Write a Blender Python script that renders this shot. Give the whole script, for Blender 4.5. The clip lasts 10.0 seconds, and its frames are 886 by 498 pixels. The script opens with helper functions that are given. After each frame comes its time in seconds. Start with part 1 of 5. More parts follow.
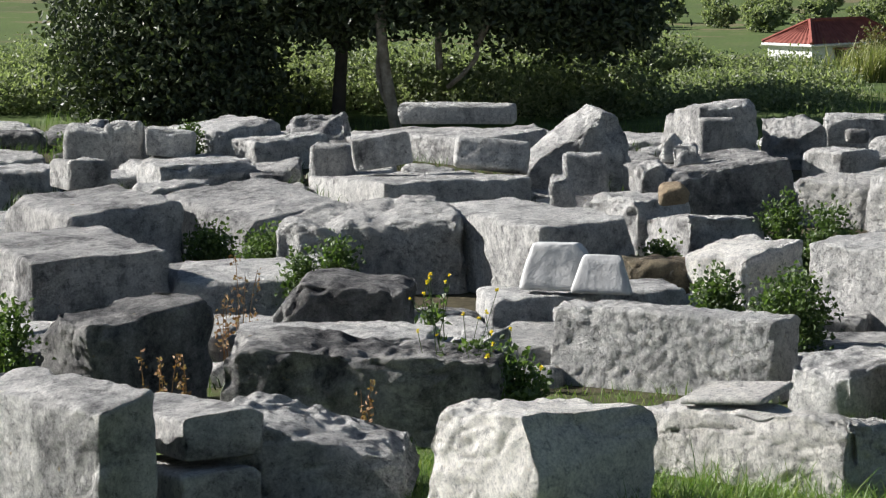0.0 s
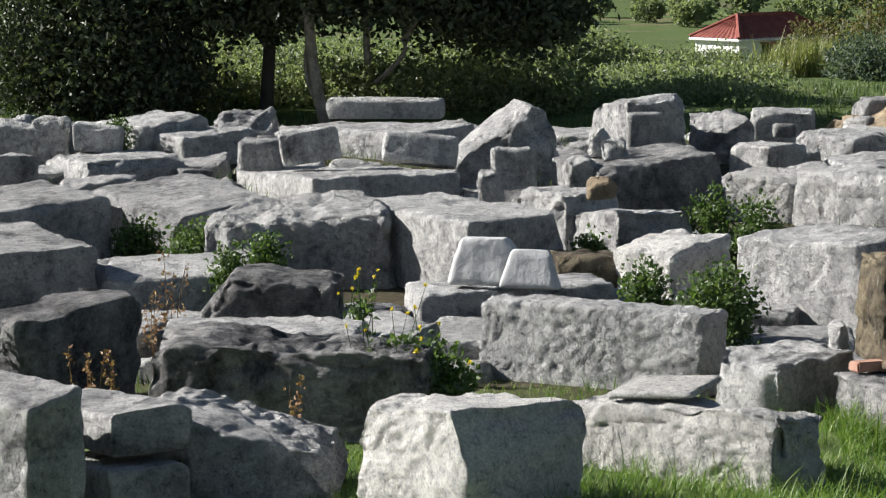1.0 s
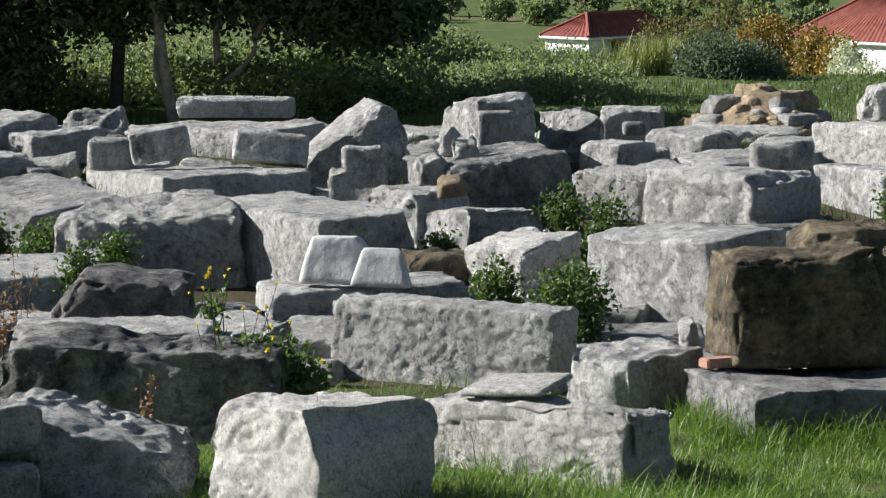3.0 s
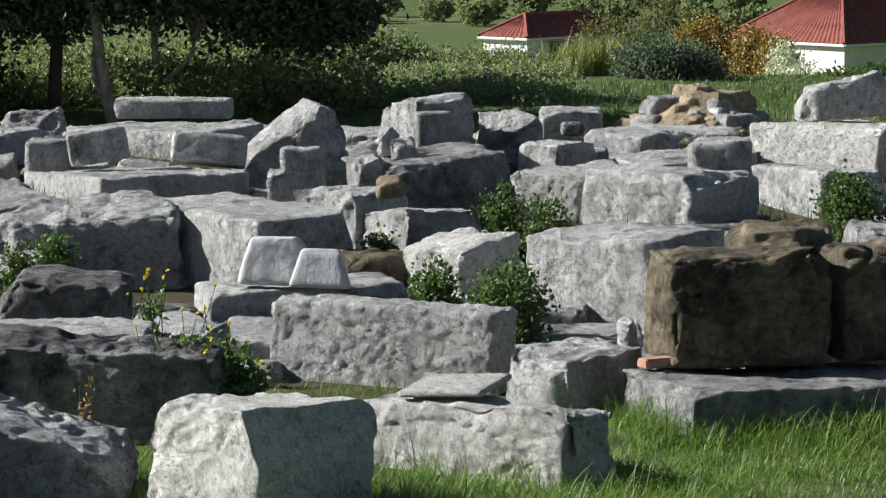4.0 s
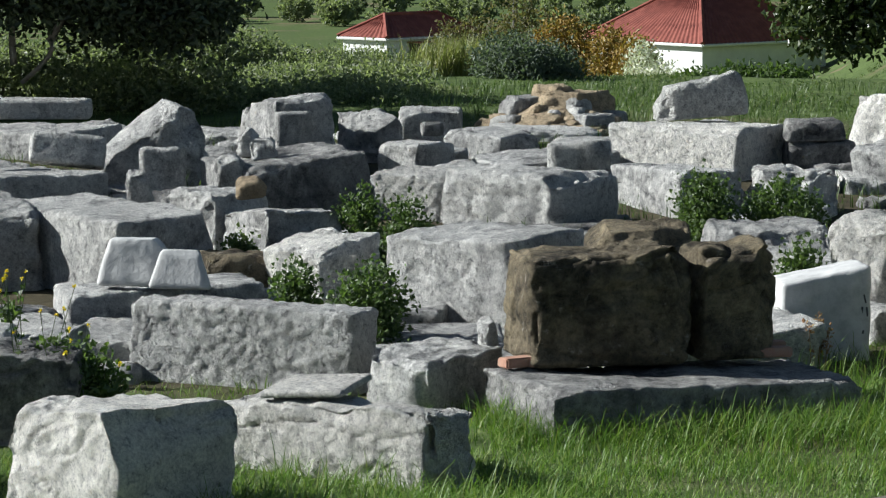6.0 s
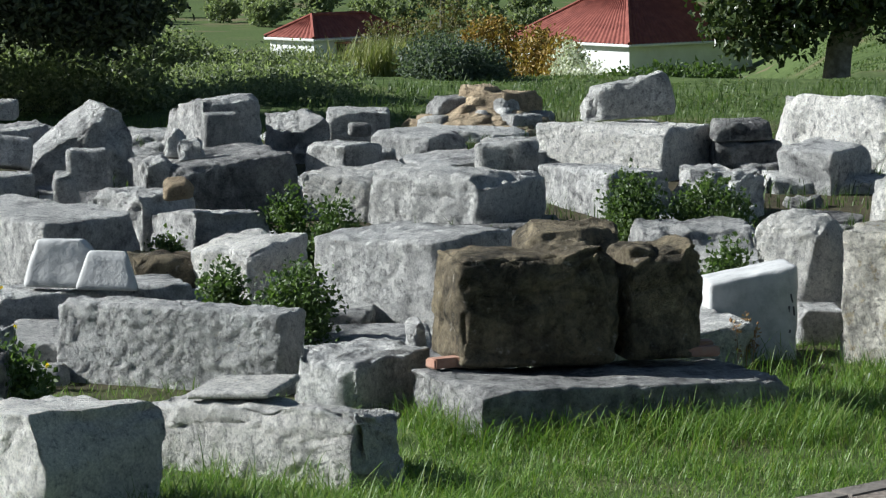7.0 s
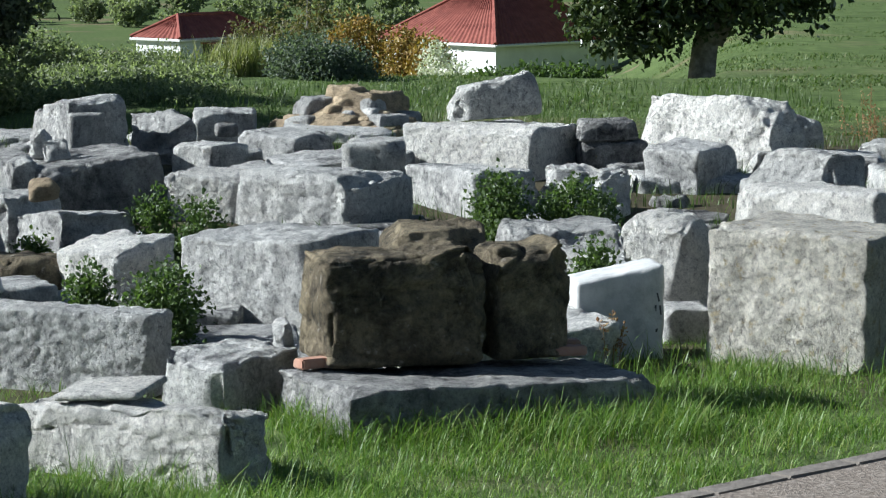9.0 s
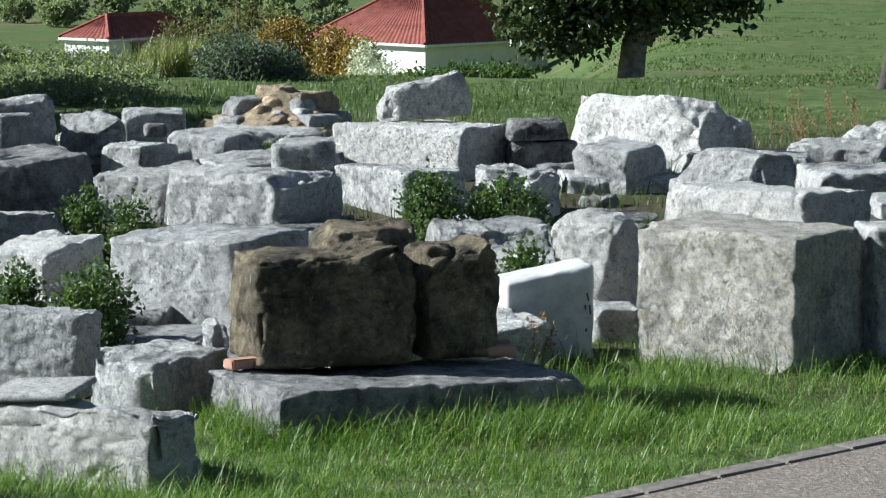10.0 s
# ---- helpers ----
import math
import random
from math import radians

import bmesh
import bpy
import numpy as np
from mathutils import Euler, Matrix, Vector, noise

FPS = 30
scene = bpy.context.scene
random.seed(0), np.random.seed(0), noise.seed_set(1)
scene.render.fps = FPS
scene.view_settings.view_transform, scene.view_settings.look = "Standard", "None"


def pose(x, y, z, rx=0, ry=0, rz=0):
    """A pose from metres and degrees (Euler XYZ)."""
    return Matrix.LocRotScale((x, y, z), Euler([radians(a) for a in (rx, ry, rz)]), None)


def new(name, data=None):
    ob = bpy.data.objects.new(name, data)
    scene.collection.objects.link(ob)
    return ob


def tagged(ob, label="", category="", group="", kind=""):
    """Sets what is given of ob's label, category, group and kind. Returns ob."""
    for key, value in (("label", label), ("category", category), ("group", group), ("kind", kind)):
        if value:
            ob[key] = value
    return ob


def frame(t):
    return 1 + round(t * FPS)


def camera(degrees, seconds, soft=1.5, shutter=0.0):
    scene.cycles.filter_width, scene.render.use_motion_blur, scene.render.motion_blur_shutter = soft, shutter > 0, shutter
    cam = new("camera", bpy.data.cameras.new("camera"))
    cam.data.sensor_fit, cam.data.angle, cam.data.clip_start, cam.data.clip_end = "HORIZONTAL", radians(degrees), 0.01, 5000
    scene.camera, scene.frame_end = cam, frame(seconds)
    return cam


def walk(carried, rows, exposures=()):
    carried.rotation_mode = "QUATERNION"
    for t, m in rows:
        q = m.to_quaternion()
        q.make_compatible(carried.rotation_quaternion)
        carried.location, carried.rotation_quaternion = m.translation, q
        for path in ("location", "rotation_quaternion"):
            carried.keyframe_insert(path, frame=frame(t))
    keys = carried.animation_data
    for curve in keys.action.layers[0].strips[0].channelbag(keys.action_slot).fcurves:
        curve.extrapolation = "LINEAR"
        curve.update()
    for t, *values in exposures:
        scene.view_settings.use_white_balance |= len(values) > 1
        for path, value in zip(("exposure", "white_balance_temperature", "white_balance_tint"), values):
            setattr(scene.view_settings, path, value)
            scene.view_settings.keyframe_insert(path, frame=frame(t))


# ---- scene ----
cam = camera(16.0, 10.0, soft=1.25)
EYE = 2.75
# seconds, pitch, roll, yaw: the camera turns on its stand, 2.75 m above the ground
TURNS = [
    (0, -6.4011, 0.1929, 5.8184),
    (0.5, -6.4243, 0.1828, 5.2262),
    (1, -6.4968, 0.164, 4.5131),
    (1.5, -6.5433, 0.1421, 3.9279),
    (2, -6.533, 0.1259, 3.1832),
    (2.5, -6.5321, 0.0889, 2.4247),
    (4, -6.5177, 0.0492, 0.6841),
    (4.5, -6.5173, 0.0115, 0.0),
    (5, -6.517, -0.0204, -0.7678),
    (6.5, -6.5112, -0.0454, -2.4578),
    (7, -6.5061, -0.0573, -3.1819),
    (7.5, -6.5049, -0.0925, -3.752),
    (8, -6.5046, -0.112, -4.5391),
    (8.5, -6.5024, -0.1259, -5.0665),
    (9, -6.4983, -0.1354, -5.5995),
    (9.5, -6.4959, -0.1731, -6.2697),
    (10, -6.4939, -0.1958, -6.8772),
]
walk(cam, [(t, pose(0, 0, EYE, 90 + pitch, roll, yaw)) for t, pitch, roll, yaw in TURNS],
     exposures=[(0.0, 1.10, 6500, 11), (2.5, 1.02, 6450, 11), (5.0, 0.85, 6320, 7), (7.0, 0.83, 6100, 6), (10.0, 1.08, 5900, 5)])

# ---- daylight: low winter sun from behind on the one side, blue sky ----
SUN_WAY = Vector((-0.86, 0.13, 0.49)).normalized()
world = bpy.data.worlds.new("sky")
scene.world = world
world.use_nodes = True
wt = world.node_tree
sky = wt.nodes.new("ShaderNodeTexSky")
sky.sky_type, sky.sun_disc = "NISHITA", False
sky.sun_elevation = math.asin(SUN_WAY.z)
sky.sun_rotation = math.atan2(SUN_WAY.x, SUN_WAY.y)
sky.air_density, sky.dust_density = 1.0, 0.6
wt.nodes["Background"].inputs[1].default_value = 0.036
wt.links.new(sky.outputs[0], wt.nodes["Background"].inputs[0])
sun = new("sun", bpy.data.lights.new("sun", "SUN"))
sun.data.energy, sun.data.angle, sun.data.color = 5.0, radians(0.5), (1.0, 0.975, 0.94)
sun.matrix_world = SUN_WAY.to_track_quat("Z", "Y").to_matrix().to_4x4()


# ---- materials ----
def nodes_of(name, rough=0.8, specular=0.3):
    m = bpy.data.materials.new(name)
    m.use_nodes = True
    b = m.node_tree.nodes["Principled BSDF"]
    b.inputs["Roughness"].default_value = rough
    b.inputs["Specular IOR Level"].default_value = specular
    return m, m.node_tree, b


def add(tree, kind, **sockets):
    n = tree.nodes.new(kind)
    for k, v in sockets.items():
        n.inputs[k.replace("_", " ")].default_value = v
    return n


def ramp(tree, source, stops):
    r = tree.nodes.new("ShaderNodeValToRGB")
    while len(r.color_ramp.elements) < len(stops):
        r.color_ramp.elements.new(0.5)
    for e, (p, c) in zip(r.color_ramp.elements, stops):
        e.position, e.color = p, (*c, 1) if len(c) == 3 else c
    tree.links.new(source, r.inputs[0])
    return r.outputs[0]


def blend(tree, factor, a, b, mode="MIX"):
    n = tree.nodes.new("ShaderNodeMix")
    n.data_type, n.blend_type = "RGBA", mode
    for socket, value in ((n.inputs[0], factor), (n.inputs[6], a), (n.inputs[7], b)):
        if isinstance(value, (int, float)):
            socket.default_value = value
        elif isinstance(value, tuple):
            socket.default_value = (*value, 1)
        else:
            tree.links.new(value, socket)
    return n.outputs[2]


def stone_material(name, pale, mid, stain, stain_low, stain_high, lichen=(0.32, 0.24, 0.10), lichen_at=0.70, bump=0.6):
    """Weathered limestone: pale body, grey bloom, dark crust that runs down in streaks, specks, lichen, pits."""
    m, t, b = nodes_of(name, 0.9, 0.18)
    co = t.nodes.new("ShaderNodeTexCoord")
    info = t.nodes.new("ShaderNodeObjectInfo")
    shift = add(t, "ShaderNodeVectorMath")
    shift.operation = "MULTIPLY_ADD"
    t.links.new(info.outputs["Random"], shift.inputs[0])
    shift.inputs[1].default_value = (37, 53, 71)
    t.links.new(co.outputs["Object"], shift.inputs[2])
    at = shift.outputs[0]
    drawn = t.nodes.new("ShaderNodeMapping")
    drawn.inputs["Scale"].default_value = (1.0, 1.0, 0.32)
    t.links.new(at, drawn.inputs["Vector"])

    def noise_at(scale, detail, rough=0.6, distortion=0.0, where=at):
        n = add(t, "ShaderNodeTexNoise", Scale=scale, Detail=detail, Roughness=rough, Distortion=distortion)
        t.links.new(where, n.inputs["Vector"])
        return n.outputs["Fac"]

    wide, mottle, grain = noise_at(1.7, 10, 0.70, 0.6), noise_at(5.5, 10, 0.74, 0.4), noise_at(70, 5, 0.7)
    body = blend(t, ramp(t, mottle, [(0.34, (0, 0, 0)), (0.62, (1, 1, 1))]), mid, pale)
    veil = tuple(0.7 * c for c in mid)
    body = blend(t, ramp(t, noise_at(0.9, 8, 0.66, 0.5), [(0.46, (0, 0, 0)), (0.66, (0.4, 0.4, 0.4))]), body, veil)
    crust = ramp(t, wide, [(stain_low, (0, 0, 0)), (stain_high, (1, 1, 1))])
    broken = blend(t, 1.0, crust, ramp(t, noise_at(9, 9, 0.76), [(0.38, (1, 1, 1)), (0.66, (0.15, 0.15, 0.15))]), "MULTIPLY")
    body = blend(t, broken, body, stain)
    runs = ramp(t, noise_at(8.5, 7, 0.68, 0.3, drawn.outputs[0]), [(0.57, (0, 0, 0)), (0.70, (0.55, 0.55, 0.55))])
    body = blend(t, runs, body, blend(t, 0.5, stain, mid))
    bleach = ramp(t, noise_at(6.5, 8, 0.7, 0.2, drawn.outputs[0]), [(0.60, (0, 0, 0)), (0.72, (0.6, 0.6, 0.6))])
    body = blend(t, bleach, body, tuple(min(0.82, 1.1 * c) for c in pale))
    spots = noise_at(15, 5, 0.65)
    body = blend(t, ramp(t, spots, [(lichen_at - 0.04, (0, 0, 0)), (lichen_at + 0.05, (0.7, 0.7, 0.7))]), body, lichen)
    body = blend(t, 0.5, body, ramp(t, grain, [(0.34, (0.5, 0.5, 0.51)), (0.58, (1.2, 1.2, 1.2))]), "MULTIPLY")
    pock = noise_at(30, 8, 0.8)
    body = blend(t, ramp(t, pock, [(0.33, (1, 1, 1)), (0.39, (0, 0, 0))]), body, blend(t, 1.0, body, (0.34, 0.33, 0.32), "MULTIPLY"))
    weather = noise_at(19, 10, 0.82, 0.4)
    body = blend(t, 0.72, body, ramp(t, weather, [(0.38, (0.30, 0.30, 0.31)), (0.45, (0.95, 0.95, 0.95)), (0.58, (1.3, 1.29, 1.26))]), "MULTIPLY")
    geo = t.nodes.new("ShaderNodeNewGeometry")
    worn = ramp(t, geo.outputs["Pointiness"], [(0.52, (0, 0, 0)), (0.60, (0.6, 0.6, 0.6))])
    body = blend(t, worn, body, tuple(min(0.8, 1.1 * c) for c in pale))
    tone = add(t, "ShaderNodeMapRange")
    tone.inputs[3].default_value, tone.inputs[4].default_value = 0.86, 1.18
    t.links.new(info.outputs["Random"], tone.inputs[0])
    hsv = t.nodes.new("ShaderNodeHueSaturation")
    t.links.new(tone.outputs[0], hsv.inputs["Value"])
    t.links.new(body, hsv.inputs["Color"])
    t.links.new(hsv.outputs[0], b.inputs["Base Color"])
    h = ramp(t, blend(t, 0.3, weather, pock), [(0.36, (0, 0, 0)), (0.50, (0.8, 0.8, 0.8)), (0.64, (1, 1, 1))])
    rough_bump = add(t, "ShaderNodeBump", Strength=min(1.0, bump + 0.3), Distance=0.07)
    t.links.new(h, rough_bump.inputs["Height"])
    fine_bump = add(t, "ShaderNodeBump", Strength=0.7, Distance=0.016)
    t.links.new(grain, fine_bump.inputs["Height"])
    t.links.new(rough_bump.outputs[0], fine_bump.inputs["Normal"])
    t.links.new(fine_bump.outputs[0], b.inputs["Normal"])
    return m


WHITE = stone_material("white_limestone", (0.70, 0.69, 0.66), (0.47, 0.468, 0.455), (0.13, 0.13, 0.135), 0.53, 0.66)
FRESH = stone_material("clean_limestone", (0.82, 0.80, 0.75), (0.70, 0.68, 0.64), (0.24, 0.225, 0.20), 0.58, 0.74, (0.50, 0.40, 0.24), 0.70, 0.7)
GREY = stone_material("grey_limestone", (0.67, 0.66, 0.635), (0.42, 0.42, 0.412), (0.085, 0.085, 0.09), 0.48, 0.62)
# blackened stone; its dark colour also carries the shade of some fronts
DARK = stone_material("blackened_shade_limestone", (0.46, 0.45, 0.43), (0.15, 0.15, 0.152), (0.03, 0.03, 0.034), 0.40, 0.54, bump=1.0)
# dark crust, and a darker limestone copy that puts shade of fronts into colour
CRUST_SHADE = stone_material("crusted_shade_limestone", (0.46, 0.45, 0.43), (0.20, 0.20, 0.20), (0.035, 0.035, 0.04), 0.42, 0.58)
BROWN = stone_material("brown_conglomerate", (0.36, 0.30, 0.20), (0.125, 0.105, 0.078), (0.025, 0.024, 0.022), 0.45, 0.59, (0.50, 0.46, 0.40), 0.66, 1.0)
TAN = stone_material("tan_rubble", (0.55, 0.44, 0.30), (0.40, 0.31, 0.21), (0.20, 0.17, 0.13), 0.55, 0.7)
LICHENED = stone_material("lichened_limestone", (0.66, 0.63, 0.56), (0.43, 0.41, 0.36), (0.12, 0.115, 0.105), 0.50, 0.66, (0.36, 0.29, 0.16), 0.60)
HAMMERED = stone_material("hammered_limestone", (0.70, 0.69, 0.665), (0.50, 0.50, 0.488), (0.16, 0.16, 0.165), 0.50, 0.70, bump=1.0)


def plain(name, colours, rough=0.8, scale=6.0, bump=0.2, specular=0.3, transmit=0.0):
    """A surface that varies between two or more colours by noise, and from piece to piece."""
    m, t, b = nodes_of(name, rough, specular)
    co = t.nodes.new("ShaderNodeTexCoord")
    n = add(t, "ShaderNodeTexNoise", Scale=scale, Detail=6.0, Roughness=0.65)
    t.links.new(co.outputs["Object"], n.inputs["Vector"])
    steps = [(0.3 + 0.4 * i / (len(colours) - 1), c) for i, c in enumerate(colours)]
    col = ramp(t, n.outputs["Fac"], steps)
    t.links.new(col, b.inputs["Base Color"])
    bp = add(t, "ShaderNodeBump", Strength=bump, Distance=0.03)
    t.links.new(n.outputs["Fac"], bp.inputs["Height"])
    t.links.new(bp.outputs[0], b.inputs["Normal"])
    return m


def leaf_material(name, colours, rough=0.45, through_light=0.3, specular=0.5):
    """Leaves or blades: colour from island to island, gloss, and light that comes through."""
    m, t, b = nodes_of(name, rough, specular)
    geo = t.nodes.new("ShaderNodeNewGeometry")
    steps = [(i / max(1, len(colours) - 1), c) for i, c in enumerate(colours)]
    col = ramp(t, geo.outputs["Random Per Island"], steps)
    t.links.new(col, b.inputs["Base Color"])
    tr = t.nodes.new("ShaderNodeBsdfTranslucent")
    t.links.new(blend(t, 1.0, col, (1.15, 1.3, 0.65), "MULTIPLY"), tr.inputs["Color"])
    mix = t.nodes.new("ShaderNodeMixShader")
    mix.inputs[0].default_value = through_light
    t.links.new(b.outputs[0], mix.inputs[1])
    t.links.new(tr.outputs[0], mix.inputs[2])
    t.links.new(mix.outputs[0], t.nodes["Material Output"].inputs["Surface"])
    return m


TREE_LEAF = leaf_material("evergreen_leaf", [(0.028, 0.040, 0.022), (0.042, 0.058, 0.028), (0.065, 0.085, 0.04), (0.10, 0.125, 0.058)], 0.5, 0.2)
BROAD_LEAF = leaf_material("broad_leaf", [(0.03, 0.045, 0.015), (0.05, 0.075, 0.025), (0.09, 0.11, 0.04)], 0.35, 0.2)
SHRUB_LEAF = leaf_material("grey_green_leaf", [(0.12, 0.145, 0.085), (0.175, 0.205, 0.12), (0.24, 0.27, 0.165), (0.31, 0.33, 0.22)], 0.5, 0.5)
DARK_SHRUB = leaf_material("dark_green_leaf", [(0.105, 0.13, 0.075), (0.15, 0.18, 0.10), (0.205, 0.235, 0.14), (0.265, 0.29, 0.185)], 0.5, 0.5)
WEED_LEAF = leaf_material("weed_leaf", [(0.045, 0.078, 0.022), (0.075, 0.12, 0.034), (0.12, 0.17, 0.055)], 0.5, 0.4)
GRASS_LEAF = leaf_material("grass_blade", [(0.07, 0.135, 0.02), (0.11, 0.20, 0.032), (0.165, 0.265, 0.05), (0.25, 0.28, 0.09)], 0.5, 0.35)
MEADOW_LEAF = leaf_material("meadow_blade", [(0.045, 0.085, 0.018), (0.075, 0.125, 0.03), (0.12, 0.17, 0.05), (0.17, 0.18, 0.08)], 0.6, 0.3)
PALE_GRASS = leaf_material("pale_grass", [(0.13, 0.16, 0.05), (0.20, 0.22, 0.08), (0.28, 0.27, 0.12)], 0.6, 0.3)
DRY_STEM = leaf_material("dry_stem", [(0.22, 0.11, 0.05), (0.30, 0.17, 0.08), (0.36, 0.26, 0.14)], 0.7, 0.2)
BLUE_SHRUB = leaf_material("blue_green_leaf", [(0.07, 0.095, 0.075), (0.11, 0.14, 0.105), (0.16, 0.19, 0.14)], 0.6, 0.4)
OLIVE_BROWN = leaf_material("olive_brown_leaf", [(0.09, 0.085, 0.04), (0.14, 0.125, 0.055), (0.20, 0.17, 0.07), (0.10, 0.12, 0.05)], 0.6, 0.35)
AUTUMN_LEAF = leaf_material("autumn_leaf", [(0.16, 0.10, 0.03), (0.28, 0.17, 0.04), (0.36, 0.24, 0.05), (0.14, 0.13, 0.04)], 0.6, 0.25)
YELLOW_PETAL = leaf_material("yellow_petal", [(0.75, 0.55, 0.02), (0.85, 0.68, 0.05)], 0.5, 0.3)
WHITE_PETAL = leaf_material("white_petal", [(0.75, 0.74, 0.68), (0.6, 0.6, 0.5), (0.3, 0.34, 0.2)], 0.5, 0.2)
BARK = plain("bark", [(0.10, 0.085, 0.065), (0.22, 0.19, 0.15), (0.36, 0.33, 0.28)], 0.9, 9, 0.7)
DARK_BARK = plain("dark_bark", [(0.035, 0.03, 0.025), (0.07, 0.06, 0.05)], 0.9, 9, 0.7)
BRICK = plain("fired_brick", [(0.30, 0.15, 0.105), (0.38, 0.22, 0.16), (0.36, 0.25, 0.195)], 0.9, 14, 0.4)
PLASTER = plain("white_plaster", [(0.62, 0.62, 0.60), (0.76, 0.76, 0.74)], 0.85, 0.7, 0.05)
ROOF_TILE = plain("red_roof_tile", [(0.15, 0.042, 0.032), (0.21, 0.06, 0.045), (0.27, 0.09, 0.065)], 0.8, 1.3, 0.1)
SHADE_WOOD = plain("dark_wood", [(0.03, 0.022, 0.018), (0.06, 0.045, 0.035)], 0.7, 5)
GREY_WOOD = plain("grey_pole_wood", [(0.07, 0.065, 0.06), (0.13, 0.12, 0.11)], 0.9, 7)
PATH_STONE = plain("path_concrete", [(0.13, 0.105, 0.085), (0.20, 0.165, 0.135), (0.34, 0.30, 0.26)], 0.9, 34, 0.6)
KERB_STONE = plain("kerb_stone", [(0.11, 0.095, 0.08), (0.23, 0.205, 0.18)], 0.9, 12, 0.5)


MARBLE = plain("white_marble", [(0.34, 0.34, 0.338), (0.47, 0.47, 0.462), (0.55, 0.55, 0.54)], 0.7, 9, 0.35)


def ground_material():
    m, t, b = nodes_of("meadow", 0.95, 0.1)
    co = t.nodes.new("ShaderNodeTexCoord")

    def noise_at(scale, detail):
        n = add(t, "ShaderNodeTexNoise", Scale=scale, Detail=detail, Roughness=0.65)
        t.links.new(co.outputs["Object"], n.inputs["Vector"])
        return n.outputs["Fac"]

    fine, wide, fields = noise_at(3.0, 8.0), noise_at(0.09, 6.0), noise_at(0.03, 7.0)
    xyz = t.nodes.new("ShaderNodeSeparateXYZ")
    t.links.new(co.outputs["Object"], xyz.inputs[0])
    earth = ramp(t, fine, [(0.3, (0.035, 0.03, 0.02)), (0.55, (0.075, 0.065, 0.04)), (0.7, (0.06, 0.085, 0.025))])
    reach = add(t, "ShaderNodeMapRange")
    t.links.new(xyz.outputs["Y"], reach.inputs[0])
    reach.inputs[1].default_value, reach.inputs[2].default_value = 16.0, 17.5
    end = add(t, "ShaderNodeMapRange")
    t.links.new(xyz.outputs["Y"], end.inputs[0])
    end.inputs[1].default_value, end.inputs[2].default_value, end.inputs[3].default_value, end.inputs[4].default_value = 29.5, 32.0, 1.0, 0.0
    field = t.nodes.new("ShaderNodeMath")
    field.operation = "MULTIPLY"
    t.links.new(reach.outputs[0], field.inputs[0])
    t.links.new(end.outputs[0], field.inputs[1])
    green = ramp(t, fine, [(0.3, (0.045, 0.065, 0.024)), (0.5, (0.078, 0.112, 0.036)), (0.7, (0.125, 0.165, 0.058))])
    bare = ramp(t, fine, [(0.3, (0.10, 0.085, 0.05)), (0.7, (0.22, 0.18, 0.11))])
    col = blend(t, ramp(t, wide, [(0.55, (0, 0, 0)), (0.66, (1, 1, 1))]), green, bare)
    col = blend(t, ramp(t, fields, [(0.50, (0, 0, 0)), (0.66, (0.6, 0.6, 0.6))]), col, (0.06, 0.075, 0.035))
    col = blend(t, field.outputs[0], col, earth)
    t.links.new(col, b.inputs["Base Color"])
    bp = add(t, "ShaderNodeBump", Strength=0.7, Distance=0.1)
    t.links.new(fine, bp.inputs["Height"])
    t.links.new(bp.outputs[0], b.inputs["Normal"])
    return m


MEADOW = ground_material()


# ---- the ground ----
def smooth(a, b, v):
    k = min(1.0, max(0.0, (v - a) / (b - a)))
    return k * k * (3 - 2 * k)


def ground_z(x, y):
    """Level under the stones; past them it falls to a shallow valley, then climbs as a far hillside."""
    bank = smooth(0.15, 0.20, x / y) if y > 1 else 0.0
    z = -0.058 * max(0.0, min(y, 270.0) - 40) * smooth(38, 52, y) * (1 - bank) - 2.5 * bank * smooth(48, 200, y)
    z += max(0.0, y - 470) * 0.06
    z += 0.030 * max(0.0, min(y, 36.0) - 18.5) * (1 - smooth(36, 46, y))
    if y > 24:
        z += 0.10 * min(1, (y - 24) / 20) * noise.noise((x * 0.35, y * 0.35, 0))
    return z


def sheet(name, xs, ys, material, height):
    verts = [(x, y, height(x, y)) for y in ys for x in xs]
    w = len(xs)
    faces = [(j * w + i, j * w + i + 1, (j + 1) * w + i + 1, (j + 1) * w + i) for j in range(len(ys) - 1) for i in range(w - 1)]
    me = bpy.data.meshes.new(name)
    me.from_pydata(verts, [], faces)
    me.polygons.foreach_set("use_smooth", [True] * len(faces))
    me.materials.append(material)
    return new(name, me)


def spread(stops, step_of):
    out, v = [], stops[0]
    while v < stops[1]:
        out.append(v)
        v += step_of(v)
    return out + [stops[1]]


ground = sheet("ground", spread((-900, 900), lambda v: 0.6 + abs(v) * 0.07), spread((-60, 3000), lambda v: 0.6 + abs(v) * 0.035), MEADOW, ground_z)
tagged(ground, "green winter meadow with bare earthy patches", "ground", kind="structure")


# ---- making things ----
def mesh_object(name, verts, faces, material, parent=None, label="", shade=False):
    me = bpy.data.meshes.new(name)
    me.from_pydata([tuple(v) for v in verts], [], faces)
    if shade:
        me.polygons.foreach_set("use_smooth", [True] * len(faces))
    me.materials.append(material)
    ob = new(name, me)
    if name in ("foliage", "crown", "seed_head", "flower"):
        ob["kind"] = "stuff"
    if parent:
        ob.parent = parent
    if label:
        ob["label"] = label
    return ob


def part(name, bm, material, parent, label=""):
    me = bpy.data.meshes.new(name)
    bm.to_mesh(me)
    bm.free()
    me.materials.append(material)
    ob = new(name, me)
    ob.parent = parent
    if label:
        ob["label"] = label
    return ob


